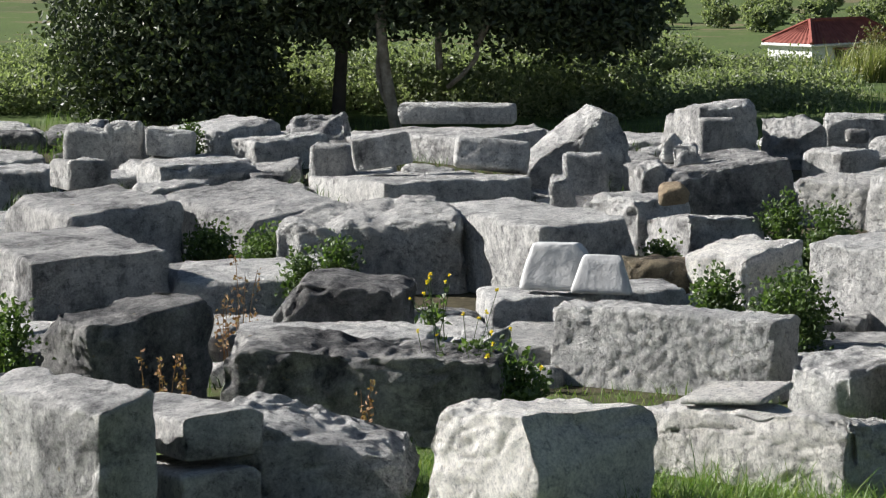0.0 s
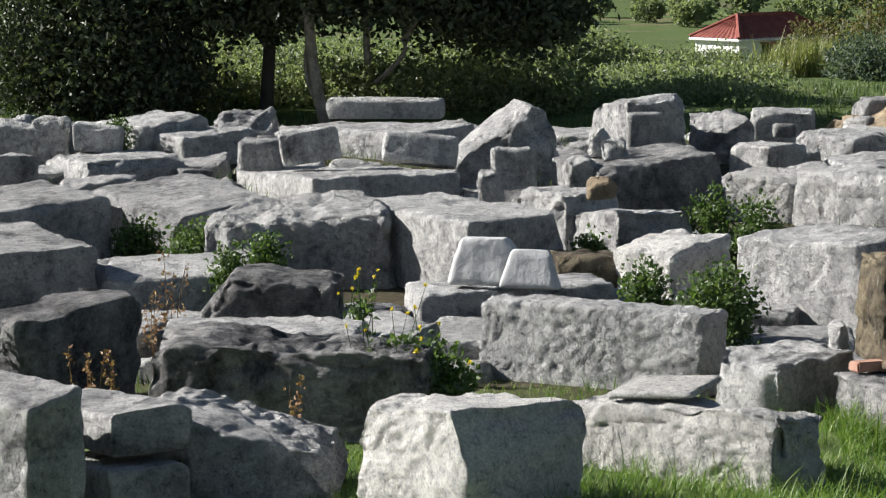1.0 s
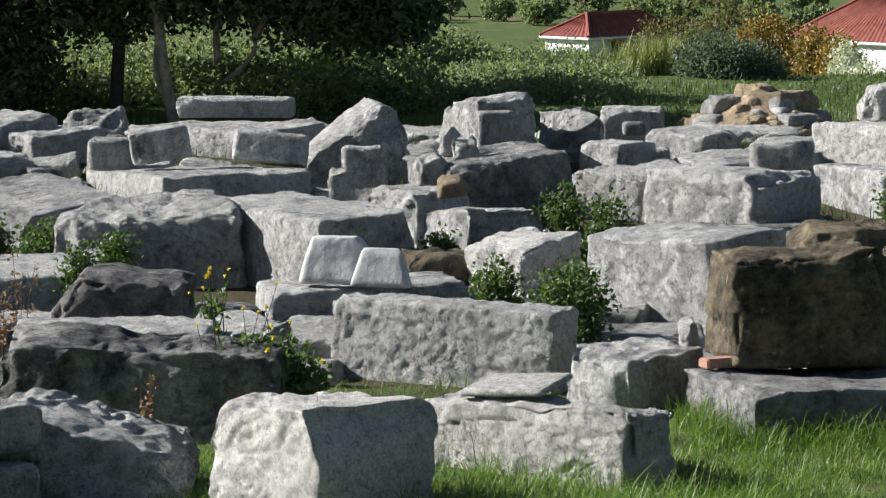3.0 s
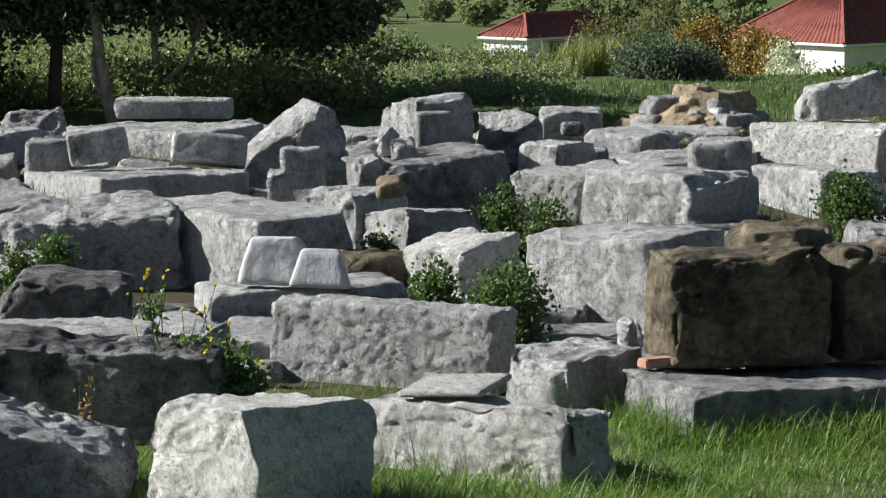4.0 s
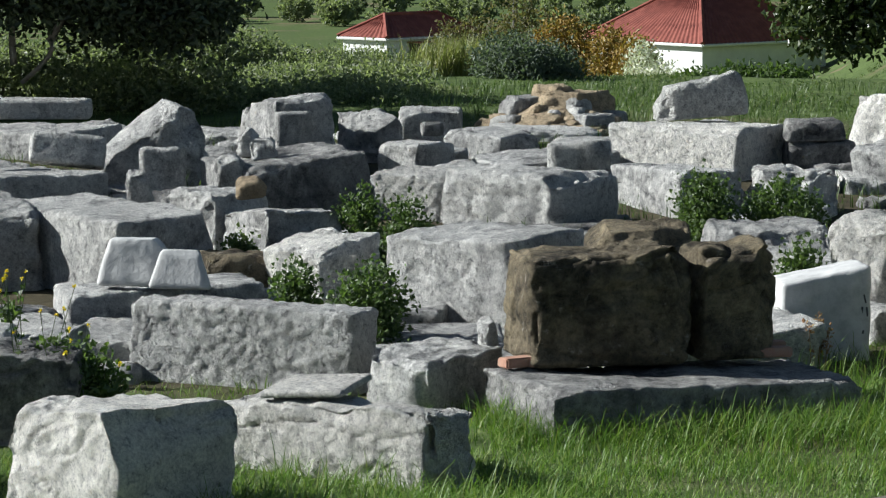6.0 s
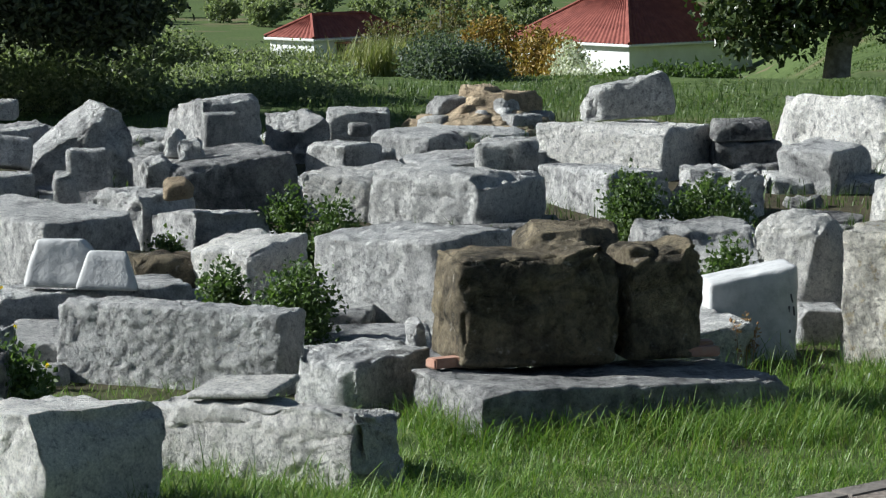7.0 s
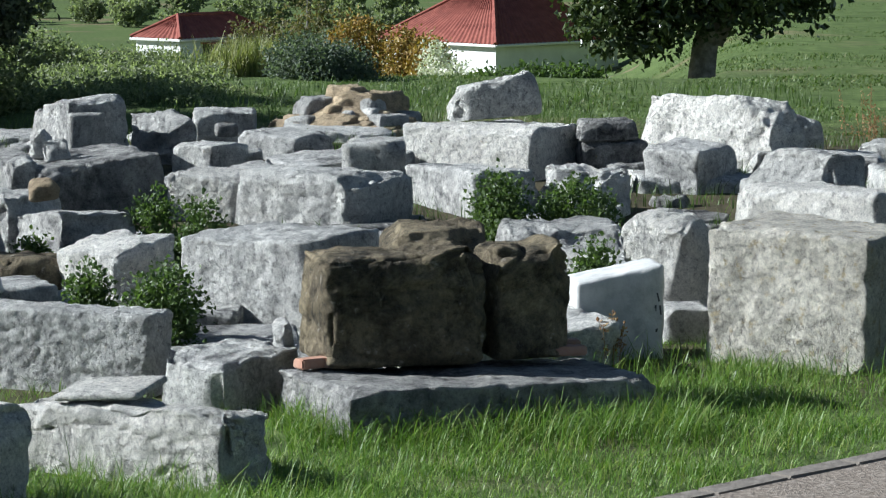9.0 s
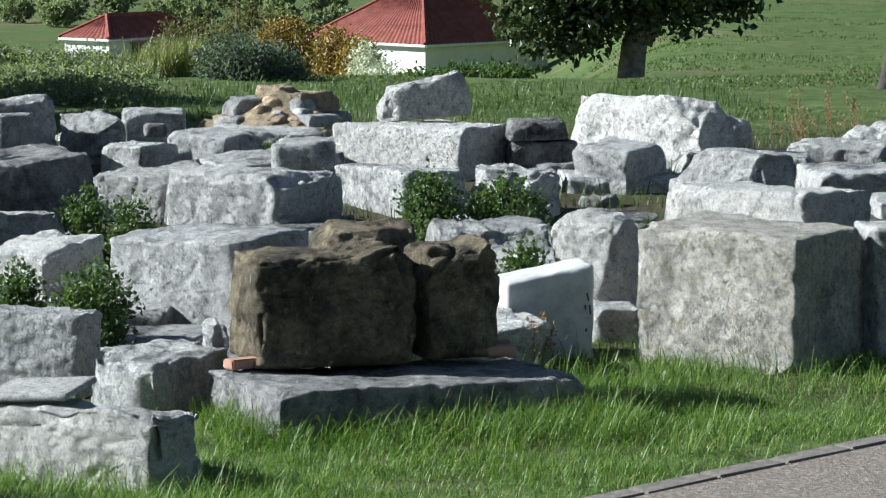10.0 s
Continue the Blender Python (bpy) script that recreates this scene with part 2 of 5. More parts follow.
def lattice(size, step):
    """The surface of a box as a fine grid, centred in x and y, standing on z = 0."""
    n = [max(4, int(round(s / step))) for s in size]
    index, pts, faces = {}, [], []

    def at(i, j, k):
        if (i, j, k) not in index:
            index[i, j, k] = len(pts)
            pts.append((i / n[0] - 0.5, j / n[1] - 0.5, k / n[2] - 0.5))
        return index[i, j, k]

    for axis in range(3):
        a, b = [q for q in range(3) if q != axis]
        for side in (0, n[axis]):
            for u in range(n[a]):
                for v in range(n[b]):
                    quad = []
                    for du, dv in ((0, 0), (1, 0), (1, 1), (0, 1)):
                        c = [0, 0, 0]
                        c[axis], c[a], c[b] = side, u + du, v + dv
                        quad.append(at(*c))
                    if (side == 0) != (axis == 1):
                        quad.reverse()
                    faces.append(tuple(quad))
    return np.array(pts) * np.array(size), faces


def stone(name, at, size, yaw, material, label, rough=1.0, chips=4, seed=0, tilt=(0, 0), pits=0, peak=0.0, taper=0.0, slope=0.0, round=0.0, lean=(0, 0), group=""):
    """A quarried block or boulder: rounded box, corners knocked off along flat breaks, worn and pitted faces. size: metres; lean: rise of the top along its two sides."""
    rng = random.Random(seed)
    rough = min(rough, 1.3) if name in ("boulder", "rubble_stone") else rough
    far = at[1]
    step = 0.05 if name == "rubble_stone" else 0.0165 if far < 17.3 else 0.022 if far < 20.5 else 0.034
    p, faces = lattice(size, step)
    half = np.array(size) / 2
    body0 = p.copy()
    boulder = name in ("boulder", "rubble_stone")
    r = min(min(size) * 0.42, (round or 0.03) + (0.03 * min(size) if boulder else 0.0))
    taper = taper or (0.13 if boulder else 0.0)
    q = np.clip(p, -(half - r), half - r)
    d = p - q
    ln = np.linalg.norm(d, axis=1, keepdims=True)
    p = np.where(ln > 1e-6, q + d / np.maximum(ln, 1e-6) * r, p)
    k = p[:, 2:3] / size[2] + 0.5
    if taper:
        p[:, :2] *= 1 - taper * k * np.array([1.0, 1.0])
    p[:, 2] += k[:, 0] * (lean[0] * p[:, 0] / size[0] + lean[1] * p[:, 1] / size[1])
    if slope:
        p[:, 2] -= k[:, 0] * (0.5 - p[:, 0] / size[0]) * 0.30 * size[2]
    if peak:
        p[:, 2] += k[:, 0] * (0.25 - np.abs(p[:, 0] / size[0] - peak)) * size[2] * 0.9
    for c in range(chips):
        n = np.array([rng.uniform(-1, 1), rng.uniform(-1, 1), rng.uniform(-0.25, 1.0)])
        if not boulder and c % 3:
            n[rng.randrange(3)] *= 0.2
        n /= np.linalg.norm(n)
        reach = (p @ n).max()
        depth = rng.uniform(0.02, 0.10) * (0.7 + 0.5 * rough) * (1.3 if boulder else 1.0)
        depth = rng.uniform(0.05, 0.22) * min(size) if boulder else min(0.55 * depth, 0.12 * min(size))
        over = p @ n - (reach - depth)
        p = p - np.maximum(over, 0)[:, None] * n * 0.94
    me = bpy.data.meshes.new(name)
    me.from_pydata(p.tolist(), [], faces)
    normals = np.empty(len(p) * 3)
    me.vertex_normals.foreach_get("vector", normals)
    normals = normals.reshape(-1, 3)
    off = Vector((rng.uniform(-90, 90), rng.uniform(-90, 90), rng.uniform(-90, 90)))
    small = min(1.0, min(size) / 0.35)
    push = np.empty(len(p))
    fine = 1.7 if boulder else 0.7
    gaps = np.sort(half - np.abs(body0), axis=1)[:, 1]
    edge = np.clip(1 - gaps / (0.10 if min(size) > 0.25 else 0.05), 0, 1) ** 1.5
    for i, v in enumerate(p.tolist()):
        v = Vector(v)
        a = noise.fractal(v * 2.2 + off, 0.9, 2.0, 3)
        where = min(1.0, max(0.0, 0.6 + 1.6 * noise.noise(v * 1.7 - off)))
        b = abs(noise.noise(v * 5 + off)) + 0.6 * abs(noise.noise(Vector((v.x * 11, v.y * 11, v.z * 17)) - off))
        crack = max(0.0, 1 - abs(noise.noise(Vector((v.x * 1.6, v.y * 1.6, v.z * 4.5)) + off * 1.3)) * 20)
        hollow = max(0.0, noise.noise(v * 4.2 - off) - 0.30)
        nick = edge[i] * max(0.0, noise.noise(v * 7.5 + off) + 0.12)
        c = noise.noise(v * 24 + off) + 0.7 * noise.noise(v * 43 - off) if pits else 0.0
        push[i] = (0.018 * a - 0.036 * b * fine * where - 0.010 * crack - 0.045 * hollow * where - 0.05 * nick) * rough - 0.012 * c
    push *= np.clip((body0[:, 2] / size[2] + 0.5) / 0.10, 0.15, 1)
    p = p + normals * (push * small)[:, None]
    p[:, 2] += size[2] / 2
    me.vertices.foreach_set("co", p.ravel())
    me.polygons.foreach_set("use_smooth", [True] * len(faces))
    me.materials.append(material)
    me.update()
    ob = new(name, me)
    sink = 0.02 if at[2] < 0.01 else 0.004
    ob.matrix_world = pose(at[0], at[1], at[2] - sink, tilt[0], tilt[1], yaw)
    return tagged(ob, label, {"boulder": "boulder", "stone_plate": "stone slab", "broken_slab": "stone slab", "marble_fragment": "marble", "marble_block": "marble"}.get(name, "stone block"), group or "stones in the field")


# ---- the stones ----
stone("stone_block", (-0.970, 13.751, 0.000), (0.71, 0.77, 0.53), 46, FRESH, "sunlit white limestone block with broken corners", rough=1.4, chips=7, lean=(-0.03, -0.04), seed=1)
stone("stone_block", (0.011, 14.730, 0.000), (0.38, 1.35, 0.38), 52, FRESH, "long white limestone block, hollowed and eroded along its foot", rough=2.0, chips=8, lean=(-0.01, -0.08), seed=2)
stone("stone_plate", (-0.12, 14.86, 0.385), (0.44, 0.38, 0.035), -24, FRESH, "thin broken stone plate lying on a block", tilt=(5, -4), rough=0.6, chips=9, seed=3)
stone("stone_block", (-0.497, 17.449, 0.000), (1.43, 0.30, 0.48), -26, HAMMERED, "upright limestone slab with a pitted, hammered face", rough=0.6, chips=2, pits=1, lean=(-0.01, 0.00), seed=4)
stone("stone_block", (0.508, 16.671, 0.000), (0.67, 0.45, 0.34), 45, GREY, "low grey limestone block with a sloping worn top", rough=1.3, chips=5, lean=(0.05, 0.04), seed=5)
stone("stone_block", (1.350, 16.605, 0.262), (0.90, 0.71, 0.61), 11, BROWN, "brown conglomerate block resting on small bricks", rough=2.0, chips=5, round=0.08, lean=(0.05, -0.04), seed=6)
stone("stone_block", (2.053, 16.700, 0.262), (0.49, 0.45, 0.62), 12, BROWN, "brown conglomerate block with a rounded edge on bricks", rough=2.0, chips=5, round=0.09, lean=(0.02, 0.00), seed=7)
# white stone; the darker copy paints the shade on its front
stone("stone_block", (1.735, 16.247, 0.000), (1.83, 0.92, 0.26), 20, CRUST_SHADE, "long low white limestone block with a broken end, lying in grass", rough=1.6, chips=6, lean=(-0.05, -0.01), seed=8)
stone("stone_block", (-3.070, 13.409, 0.000), (0.32, 1.00, 0.65), 50, GREY, "large weathered grey limestone block", rough=1.0, chips=4, lean=(0.06, 0.04), seed=9)
stone("stone_block", (-2.656, 13.936, 0.285), (0.41, 0.99, 0.18), 38, GREY, "grey limestone block laid on another one", rough=0.8, chips=4, lean=(0.02, -0.06), seed=10)
stone("stone_block", (-2.632, 13.764, 0.000), (0.40, 0.98, 0.24), 38, GREY, "lower grey limestone block under a second one", rough=0.8, chips=3, lean=(0.00, -0.09), seed=11)
stone("boulder", (-2.135, 14.192, 0.000), (1.26, 0.75, 0.38), 0, GREY, "jagged grey boulder with a pointed top", rough=2.2, chips=12, peak=-0.14, tilt=(5, -4), lean=(-0.06, 0.00), seed=12)
# streaks and pits are its own; the front's shade is in the dark colour
stone("stone_block", (-2.005, 15.818, 0.000), (1.43, 0.62, 0.50), -4, DARK, "dark blackened limestone block with streaked, pitted front", rough=2.1, chips=5, lean=(-0.06, 0.00), seed=13)
# black front: its shade is deepened by the darker stone colour
stone("stone_block", (-3.416, 16.636, 0.000), (0.81, 0.51, 0.57), 47, CRUST_SHADE, "limestone block with a sunlit end and rounded top edges", rough=1.4, chips=5, lean=(0.09, 0.01), seed=14)
stone("stone_block", (-3.283, 19.939, 0.000), (0.95, 1.30, 0.39), 8, WHITE, "flat pale limestone slab among weeds", rough=0.9, chips=4, lean=(0.03, 0.00), seed=15)
stone("broken_slab", (-2.459, 18.298, 0.000), (0.83, 0.50, 0.55), 0, DARK, "cracked limestone slab leaning on its neighbours", rough=2.2, chips=10, tilt=(8, 3), seed=16)
stone("broken_slab", (-2.363, 17.250, 0.000), (1.12, 0.70, 0.38), 0, GREY, "thin grey stone slab lying flat", rough=1.2, chips=5, seed=17)
stone("broken_slab", (-1.965, 19.143, 0.000), (0.47, 0.50, 0.25), 0, DARK, "broken slab pieces in a heap", rough=2, chips=9, seed=18)
stone("broken_slab", (-1.504, 16.600, 0.000), (0.28, 0.40, 0.48), -15, GREY, "small tan stone in the heap", rough=1.8, chips=7, seed=19)
stone("stone_block", (-4.532, 20.076, 0.000), (0.91, 2.00, 0.54), 25, GREY, "large block with a rust-stained top", rough=0.9, chips=4, lean=(0.04, -0.04), seed=20)
stone("stone_block", (-4.721, 21.808, 0.000), (0.88, 1.23, 0.65), 34, GREY, "large grey block, its front in shade", rough=1.0, chips=4, lean=(0.07, 0.03), seed=21)
stone("stone_block", (-3.727, 22.831, 0.000), (0.87, 1.38, 0.57), 36, GREY, "flat-topped grey limestone block", rough=0.8, chips=3, lean=(0.10, 0.10), seed=22)
stone("boulder", (-2.633, 21.531, 0.000), (1.35, 1.10, 0.64), 0, WHITE, "big rough boulder mottled grey and white", rough=2.4, chips=10, taper=0.06, tilt=(5, -3), seed=23)
stone("stone_block", (-1.601, 21.257, 0.000), (0.80, 1.47, 0.64), 38, WHITE, "large pale flat-topped limestone block", rough=0.9, chips=4, lean=(0.02, 0.02), seed=24)
stone("marble_fragment", (-1.229, 18.942, 0.375), (0.48, 0.20, 0.29), -12, MARBLE, "white marble fragment with a cut edge", rough=0.5, chips=4, taper=0.34, seed=25)
stone("marble_fragment", (-0.962, 18.730, 0.375), (0.39, 0.10, 0.24), -12, MARBLE, "white marble fragment leaning on another piece", rough=0.4, chips=4, taper=0.4, tilt=(-6, 0), seed=26)
stone("boulder", (-0.573, 20.536, 0.000), (0.84, 0.60, 0.41), 0, BROWN, "reddish brown conglomerate boulder", rough=2.0, chips=7, tilt=(3, -3), lean=(-0.10, 0.00), seed=27)
stone("stone_block", (-1.118, 19.155, 0.000), (1.21, 0.60, 0.38), 14, GREY, "grey slab carrying marble fragments", rough=0.7, chips=3, lean=(0.04, 0.00), seed=28)
stone("stone_block", (-0.696, 19.150, 0.000), (0.78, 0.50, 0.33), 0, GREY, "rough low stone beside the slab", rough=2, chips=6, seed=29)
stone("stone_block", (-0.124, 20.309, 0.000), (0.61, 0.54, 0.52), 50, FRESH, "pale limestone block half hidden by a green plant", rough=1.2, chips=4, lean=(0.09, -0.00), seed=30)
stone("stone_block", (0.907, 19.613, 0.000), (0.78, 1.04, 0.65), 50, GREY, "large grey limestone block with a worn, fluted end", rough=1.1, chips=4, lean=(0.04, -0.02), seed=31)
stone("boulder", (0.840, 17.100, 0.000), (0.13, 0.23, 0.45), 0, GREY, "small stone wedged between blocks", rough=2, chips=5, tilt=(9, -7), seed=32)
stone("boulder", (-0.923, 22.588, 0.000), (0.63, 0.81, 0.65), 41, WHITE, "pale broken boulder among other stones", rough=2.0, chips=5, lean=(0.01, 0.01), seed=33)
stone("boulder", (-0.411, 21.840, 0.000), (0.63, 1.27, 0.58), 20, GREY, "pale broken boulder with a shaded side", rough=2.0, chips=5, lean=(-0.01, -0.04), seed=34)
stone("boulder", (-0.606, 21.450, 0.670), (0.22, 0.23, 0.13), 0, TAN, "small tan stone lying on a boulder", rough=1.2, chips=4, tilt=(9, -7), seed=35)
stone("stone_block", (-6.380, 26.265, 0.000), (0.80, 0.80, 0.49), 0, GREY, "pale low block at the back of a stack", rough=1.2, chips=4, seed=36)
stone("stone_block", (-5.036, 22.910, 0.600), (0.37, 0.50, 0.23), 30, GREY, "small grey block set on a larger one", rough=0.9, chips=4, lean=(-0.00, -0.02), seed=37)
stone("stone_block", (-4.982, 26.902, 0.000), (0.92, 1.18, 0.51), 29, GREY, "limestone block with a sunlit end", rough=1.4, chips=5, lean=(0.01, -0.03), seed=38)
stone("stone_block", (-3.567, 27.184, 0.000), (0.73, 1.00, 0.42), 2, WHITE, "low pale limestone block between larger ones", rough=1, chips=4, seed=39)
stone("stone_block", (-2.855, 25.822, 0.000), (1.28, 2.00, 0.47), 26, WHITE, "long pale block with a smaller block leaning on it", rough=1.0, chips=4, lean=(0.00, -0.11), seed=40)
stone("stone_block", (-3.163, 26.109, 0.500), (0.50, 0.30, 0.28), 10, GREY, "square block propped at a slant on a larger one", rough=0.5, chips=3, tilt=(0, -9), seed=41)
stone("stone_block", (-3.680, 26.773, 0.000), (0.37, 0.50, 0.66), 0, GREY, "small grey block among larger stones", rough=0.8, chips=3, seed=42)
stone("stone_plate", (-2.252, 25.845, 0.500), (0.63, 0.20, 0.26), 0, GREY, "grey plate leaning at a slant", rough=0.6, chips=5, tilt=(-16, 6), seed=43)
stone("stone_block", (-2.959, 29.159, 0.000), (0.75, 2.00, 0.59), 50, GREY, "broad grey block in the back row", rough=1.2, chips=5, lean=(0.03, -0.09), seed=44)
stone("stone_block", (-2.925, 30.018, 0.585), (1.12, 0.40, 0.19), 0, WHITE, "flat slab on top of the back row", rough=0.8, chips=4, seed=45)
stone("stone_block", (-4.479, 28.373, 0.000), (0.95, 0.73, 0.61), 50, WHITE, "rounded pale block of the back row", rough=1.6, chips=6, lean=(0.03, -0.01), seed=46)
stone("stone_block", (-4.941, 28.521, 0.000), (0.79, 0.78, 0.71), 50, GREY, "long flat-topped block of the back row", rough=1.0, chips=4, lean=(0.09, 0.00), seed=47)
stone("boulder", (-4.235, 29.934, 0.000), (0.66, 0.60, 0.70), 0, GREY, "rough low rock at the back", rough=2.2, chips=8, tilt=(4, -3), seed=48)
stone("stone_block", (-5.216, 27.312, 0.480), (0.43, 0.30, 0.24), 0, WHITE, "small white block tipped on its edge", rough=0.7, chips=4, tilt=(0, 6), seed=49)
stone("stone_block", (-5.986, 27.479, 0.400), (0.44, 0.25, 0.33), 0, WHITE, "leaning stone stained yellow by lichen", rough=1.0, chips=4, tilt=(0, 8), seed=50)
stone("boulder", (-5.628, 27.525, 0.350), (0.38, 0.30, 0.43), 0, GREY, "rough upright stone of the back row", rough=2, chips=7, tilt=(2, -3), seed=51)
stone("boulder", (-6.171, 29.200, 0.000), (0.29, 0.46, 0.70), 0, WHITE, "pale stone behind other stones", rough=1.5, chips=5, tilt=(9, -7), seed=52)
stone("stone_block", (-7.237, 29.741, 0.000), (0.65, 0.60, 0.53), 0, DARK, "dark block in the shade of the trees", rough=1.2, chips=4, seed=53)
stone("boulder", (-1.594, 27.005, 0.000), (1.13, 0.70, 0.83), 0, GREY, "tall broken rock with a jagged crest", rough=2.6, chips=11, tilt=(5, -5), peak=0.17, seed=54)
stone("stone_block", (-1.435, 25.449, 0.000), (0.37, 0.25, 0.70), 0, GREY, "small upright pillar stub", rough=0.9, chips=4, seed=55)
stone("boulder", (-1.494, 24.350, 0.000), (0.23, 0.34, 0.63), 0, GREY, "small stone at the foot of a stub", rough=2, chips=6, tilt=(9, -7), seed=56)
# deep shade of the front is put into the stone colour here
stone("stone_block", (-0.436, 25.132, 0.000), (1.08, 1.10, 0.67), 24, CRUST_SHADE, "long block, its front in deep shade", rough=1.1, chips=4, lean=(0.11, 0.00), seed=57)
stone("boulder", (-0.606, 25.032, 0.620), (0.25, 0.20, 0.18), 0, GREY, "broken stone piece resting on a block", rough=2, chips=7, tilt=(0, -8), seed=58)
stone("boulder", (-0.822, 24.784, 0.000), (0.29, 0.40, 0.72), 10, GREY, "grey broken stone piece on a block", rough=2, chips=7, tilt=(9, -7), seed=59)
stone("stone_block", (-0.502, 28.222, 0.000), (0.58, 1.02, 0.92), 24, GREY, "tall block with a broken slanting top", rough=1.6, chips=7, lean=(0.05, -0.10), seed=60)
stone("stone_block", (-0.420, 27.619, 0.000), (0.32, 0.33, 0.84), 6, GREY, "small square-cut block beside a taller one", rough=0.3, chips=1, lean=(0.00, 0.00), seed=61)
stone("boulder", (-0.737, 25.290, 0.620), (0.21, 0.20, 0.24), 0, WHITE, "pale pointed stone fragment", rough=1.6, chips=8, seed=62)
stone("boulder", (0.300, 28.619, 0.000), (0.66, 0.70, 0.77), 0, GREY, "rough grey rock at the back", rough=2.2, chips=9, tilt=(4, -3), seed=63)
stone("stone_block", (0.645, 27.605, 0.000), (0.52, 0.55, 0.57), 48, WHITE, "pale block with a shaded end", rough=1.0, chips=4, lean=(-0.01, -0.00), seed=64)
stone("stone_block", (0.871, 30.085, 0.000), (0.61, 0.60, 0.70), 0, WHITE, "white block of the far row", rough=1.2, chips=5, seed=65)
stone("stone_block", (0.815, 28.022, 0.570), (0.21, 0.20, 0.12), 0, DARK, "small dark block lying on a pale one", rough=0.8, chips=3, seed=66)
stone("stone_block", (1.389, 28.825, 0.000), (0.60, 0.68, 0.57), 44, GREY, "flat block with a shaded end", rough=0.9, chips=4, lean=(0.02, 0.03), seed=67)
stone("stone_block", (0.658, 24.808, 0.000), (0.61, 0.70, 0.57), -24, FRESH, "white square-cut block above green weeds", rough=0.7, chips=3, pits=1, lean=(-0.01, 0.00), seed=68)
stone("stone_block", (1.460, 24.295, 0.000), (0.92, 1.20, 0.63), 50, WHITE, "massive rounded limestone block", rough=1.6, chips=6, round=0.12, lean=(-0.03, -0.03), seed=69)
stone("stone_block", (2.681, 25.154, 0.000), (0.57, 1.28, 0.56), 21, GREY, "pale block partly behind leafy weeds", rough=1.1, chips=5, lean=(-0.01, -0.04), seed=70)
stone("boulder", (3.550, 24.824, 0.000), (0.65, 0.69, 0.59), 35, WHITE, "pale sloping rock beside green weeds", rough=1.8, chips=8, lean=(-0.00, 0.03), seed=71)
stone("stone_block", (2.070, 27.135, 0.000), (0.54, 0.40, 0.61), -8, WHITE, "small pale block in the middle of the field", rough=0.9, chips=4, lean=(0.03, 0.00), seed=72)
stone("boulder", (2.089, 21.779, 0.000), (0.81, 0.80, 0.46), 0, BROWN, "low brown mossy rubble between blocks", rough=1.1, chips=10, tilt=(3, -2), seed=73)
stone("boulder", (3.046, 22.338, 0.000), (0.95, 0.90, 0.40), 0, GREY, "low rock covered with pale lichen", rough=1.1, chips=6, tilt=(2, -2), seed=74)
stone("marble_block", (2.822, 18.370, 0.000), (0.54, 0.40, 0.54), 4, MARBLE, "smooth pale marble panel with a slanting top and dark stains", rough=0.3, chips=2, lean=(0.11, 0.00), seed=75)
stone("stone_block", (3.338, 18.931, 0.000), (0.30, 0.40, 0.26), 0, GREY, "low block lying in shade", rough=0.8, chips=3, seed=76)
stone("stone_block", (3.327, 19.336, 0.000), (0.52, 0.54, 0.78), 50, FRESH, "round-shouldered white limestone block", rough=1.5, chips=5, round=0.16, lean=(0.04, 0.00), seed=77)
stone("stone_block", (4.017, 18.084, 0.000), (0.92, 1.07, 0.83), 50, LICHENED, "tall limestone block spotted with ochre lichen", rough=0.9, chips=3, lean=(0.01, 0.04), seed=78)
stone("stone_block", (4.889, 18.233, 0.000), (0.34, 0.60, 0.81), 0, WHITE, "pale block at the end of the row", rough=1, chips=4, seed=79)
stone("stone_block", (5.311, 23.417, 0.000), (0.85, 1.40, 0.54), 39, FRESH, "flat pale limestone block with a shaded end", rough=1.0, chips=4, lean=(-0.03, -0.03), seed=80)
stone("stone_block", (4.683, 26.481, 0.000), (0.99, 1.00, 0.38), 0, GREY, "flat grey slab between pale blocks", rough=1.0, chips=4, seed=81)
stone("boulder", (5.383, 24.804, 0.000), (0.59, 1.00, 0.71), 36, WHITE, "pale boulder with a broken end", rough=1.6, chips=8, lean=(-0.03, 0.02), seed=82)
stone("boulder", (5.328, 27.983, 0.000), (0.77, 1.74, 0.91), 40, FRESH, "large white boulder with sloping flanks", rough=1.8, chips=9, taper=0.16, lean=(-0.16, -0.07), seed=83)
stone("boulder", (6.179, 29.113, 0.000), (0.58, 0.40, 0.72), 0, WHITE, "broken white stone leaning on a boulder", rough=1.6, chips=8, taper=0.3, tilt=(2, 3), lean=(-0.20, 0.00), seed=84)
stone("stone_block", (3.150, 27.625, 0.000), (0.84, 1.36, 0.73), 50, FRESH, "long pale lintel with a hollow cut into its side", rough=0.9, chips=5, lean=(-0.01, -0.01), seed=85)
stone("boulder", (3.215, 28.085, 0.730), (0.84, 0.50, 0.35), 0, WHITE, "pale angular boulder lying on a lintel", rough=1.3, chips=15, taper=0.05, tilt=(0, -5), lean=(0.16, 0.00), seed=86)
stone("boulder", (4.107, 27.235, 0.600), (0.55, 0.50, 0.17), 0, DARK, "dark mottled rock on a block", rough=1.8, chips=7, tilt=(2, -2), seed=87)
# dark stone colour stands in for the deep shade on this block
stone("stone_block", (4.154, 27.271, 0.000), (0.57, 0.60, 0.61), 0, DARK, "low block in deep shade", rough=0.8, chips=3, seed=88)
stone("stone_block", (4.683, 26.300, 0.000), (0.68, 0.57, 0.64), 50, GREY, "grey block with a dark shaded end", rough=0.9, chips=4, lean=(0.03, 0.04), seed=89)
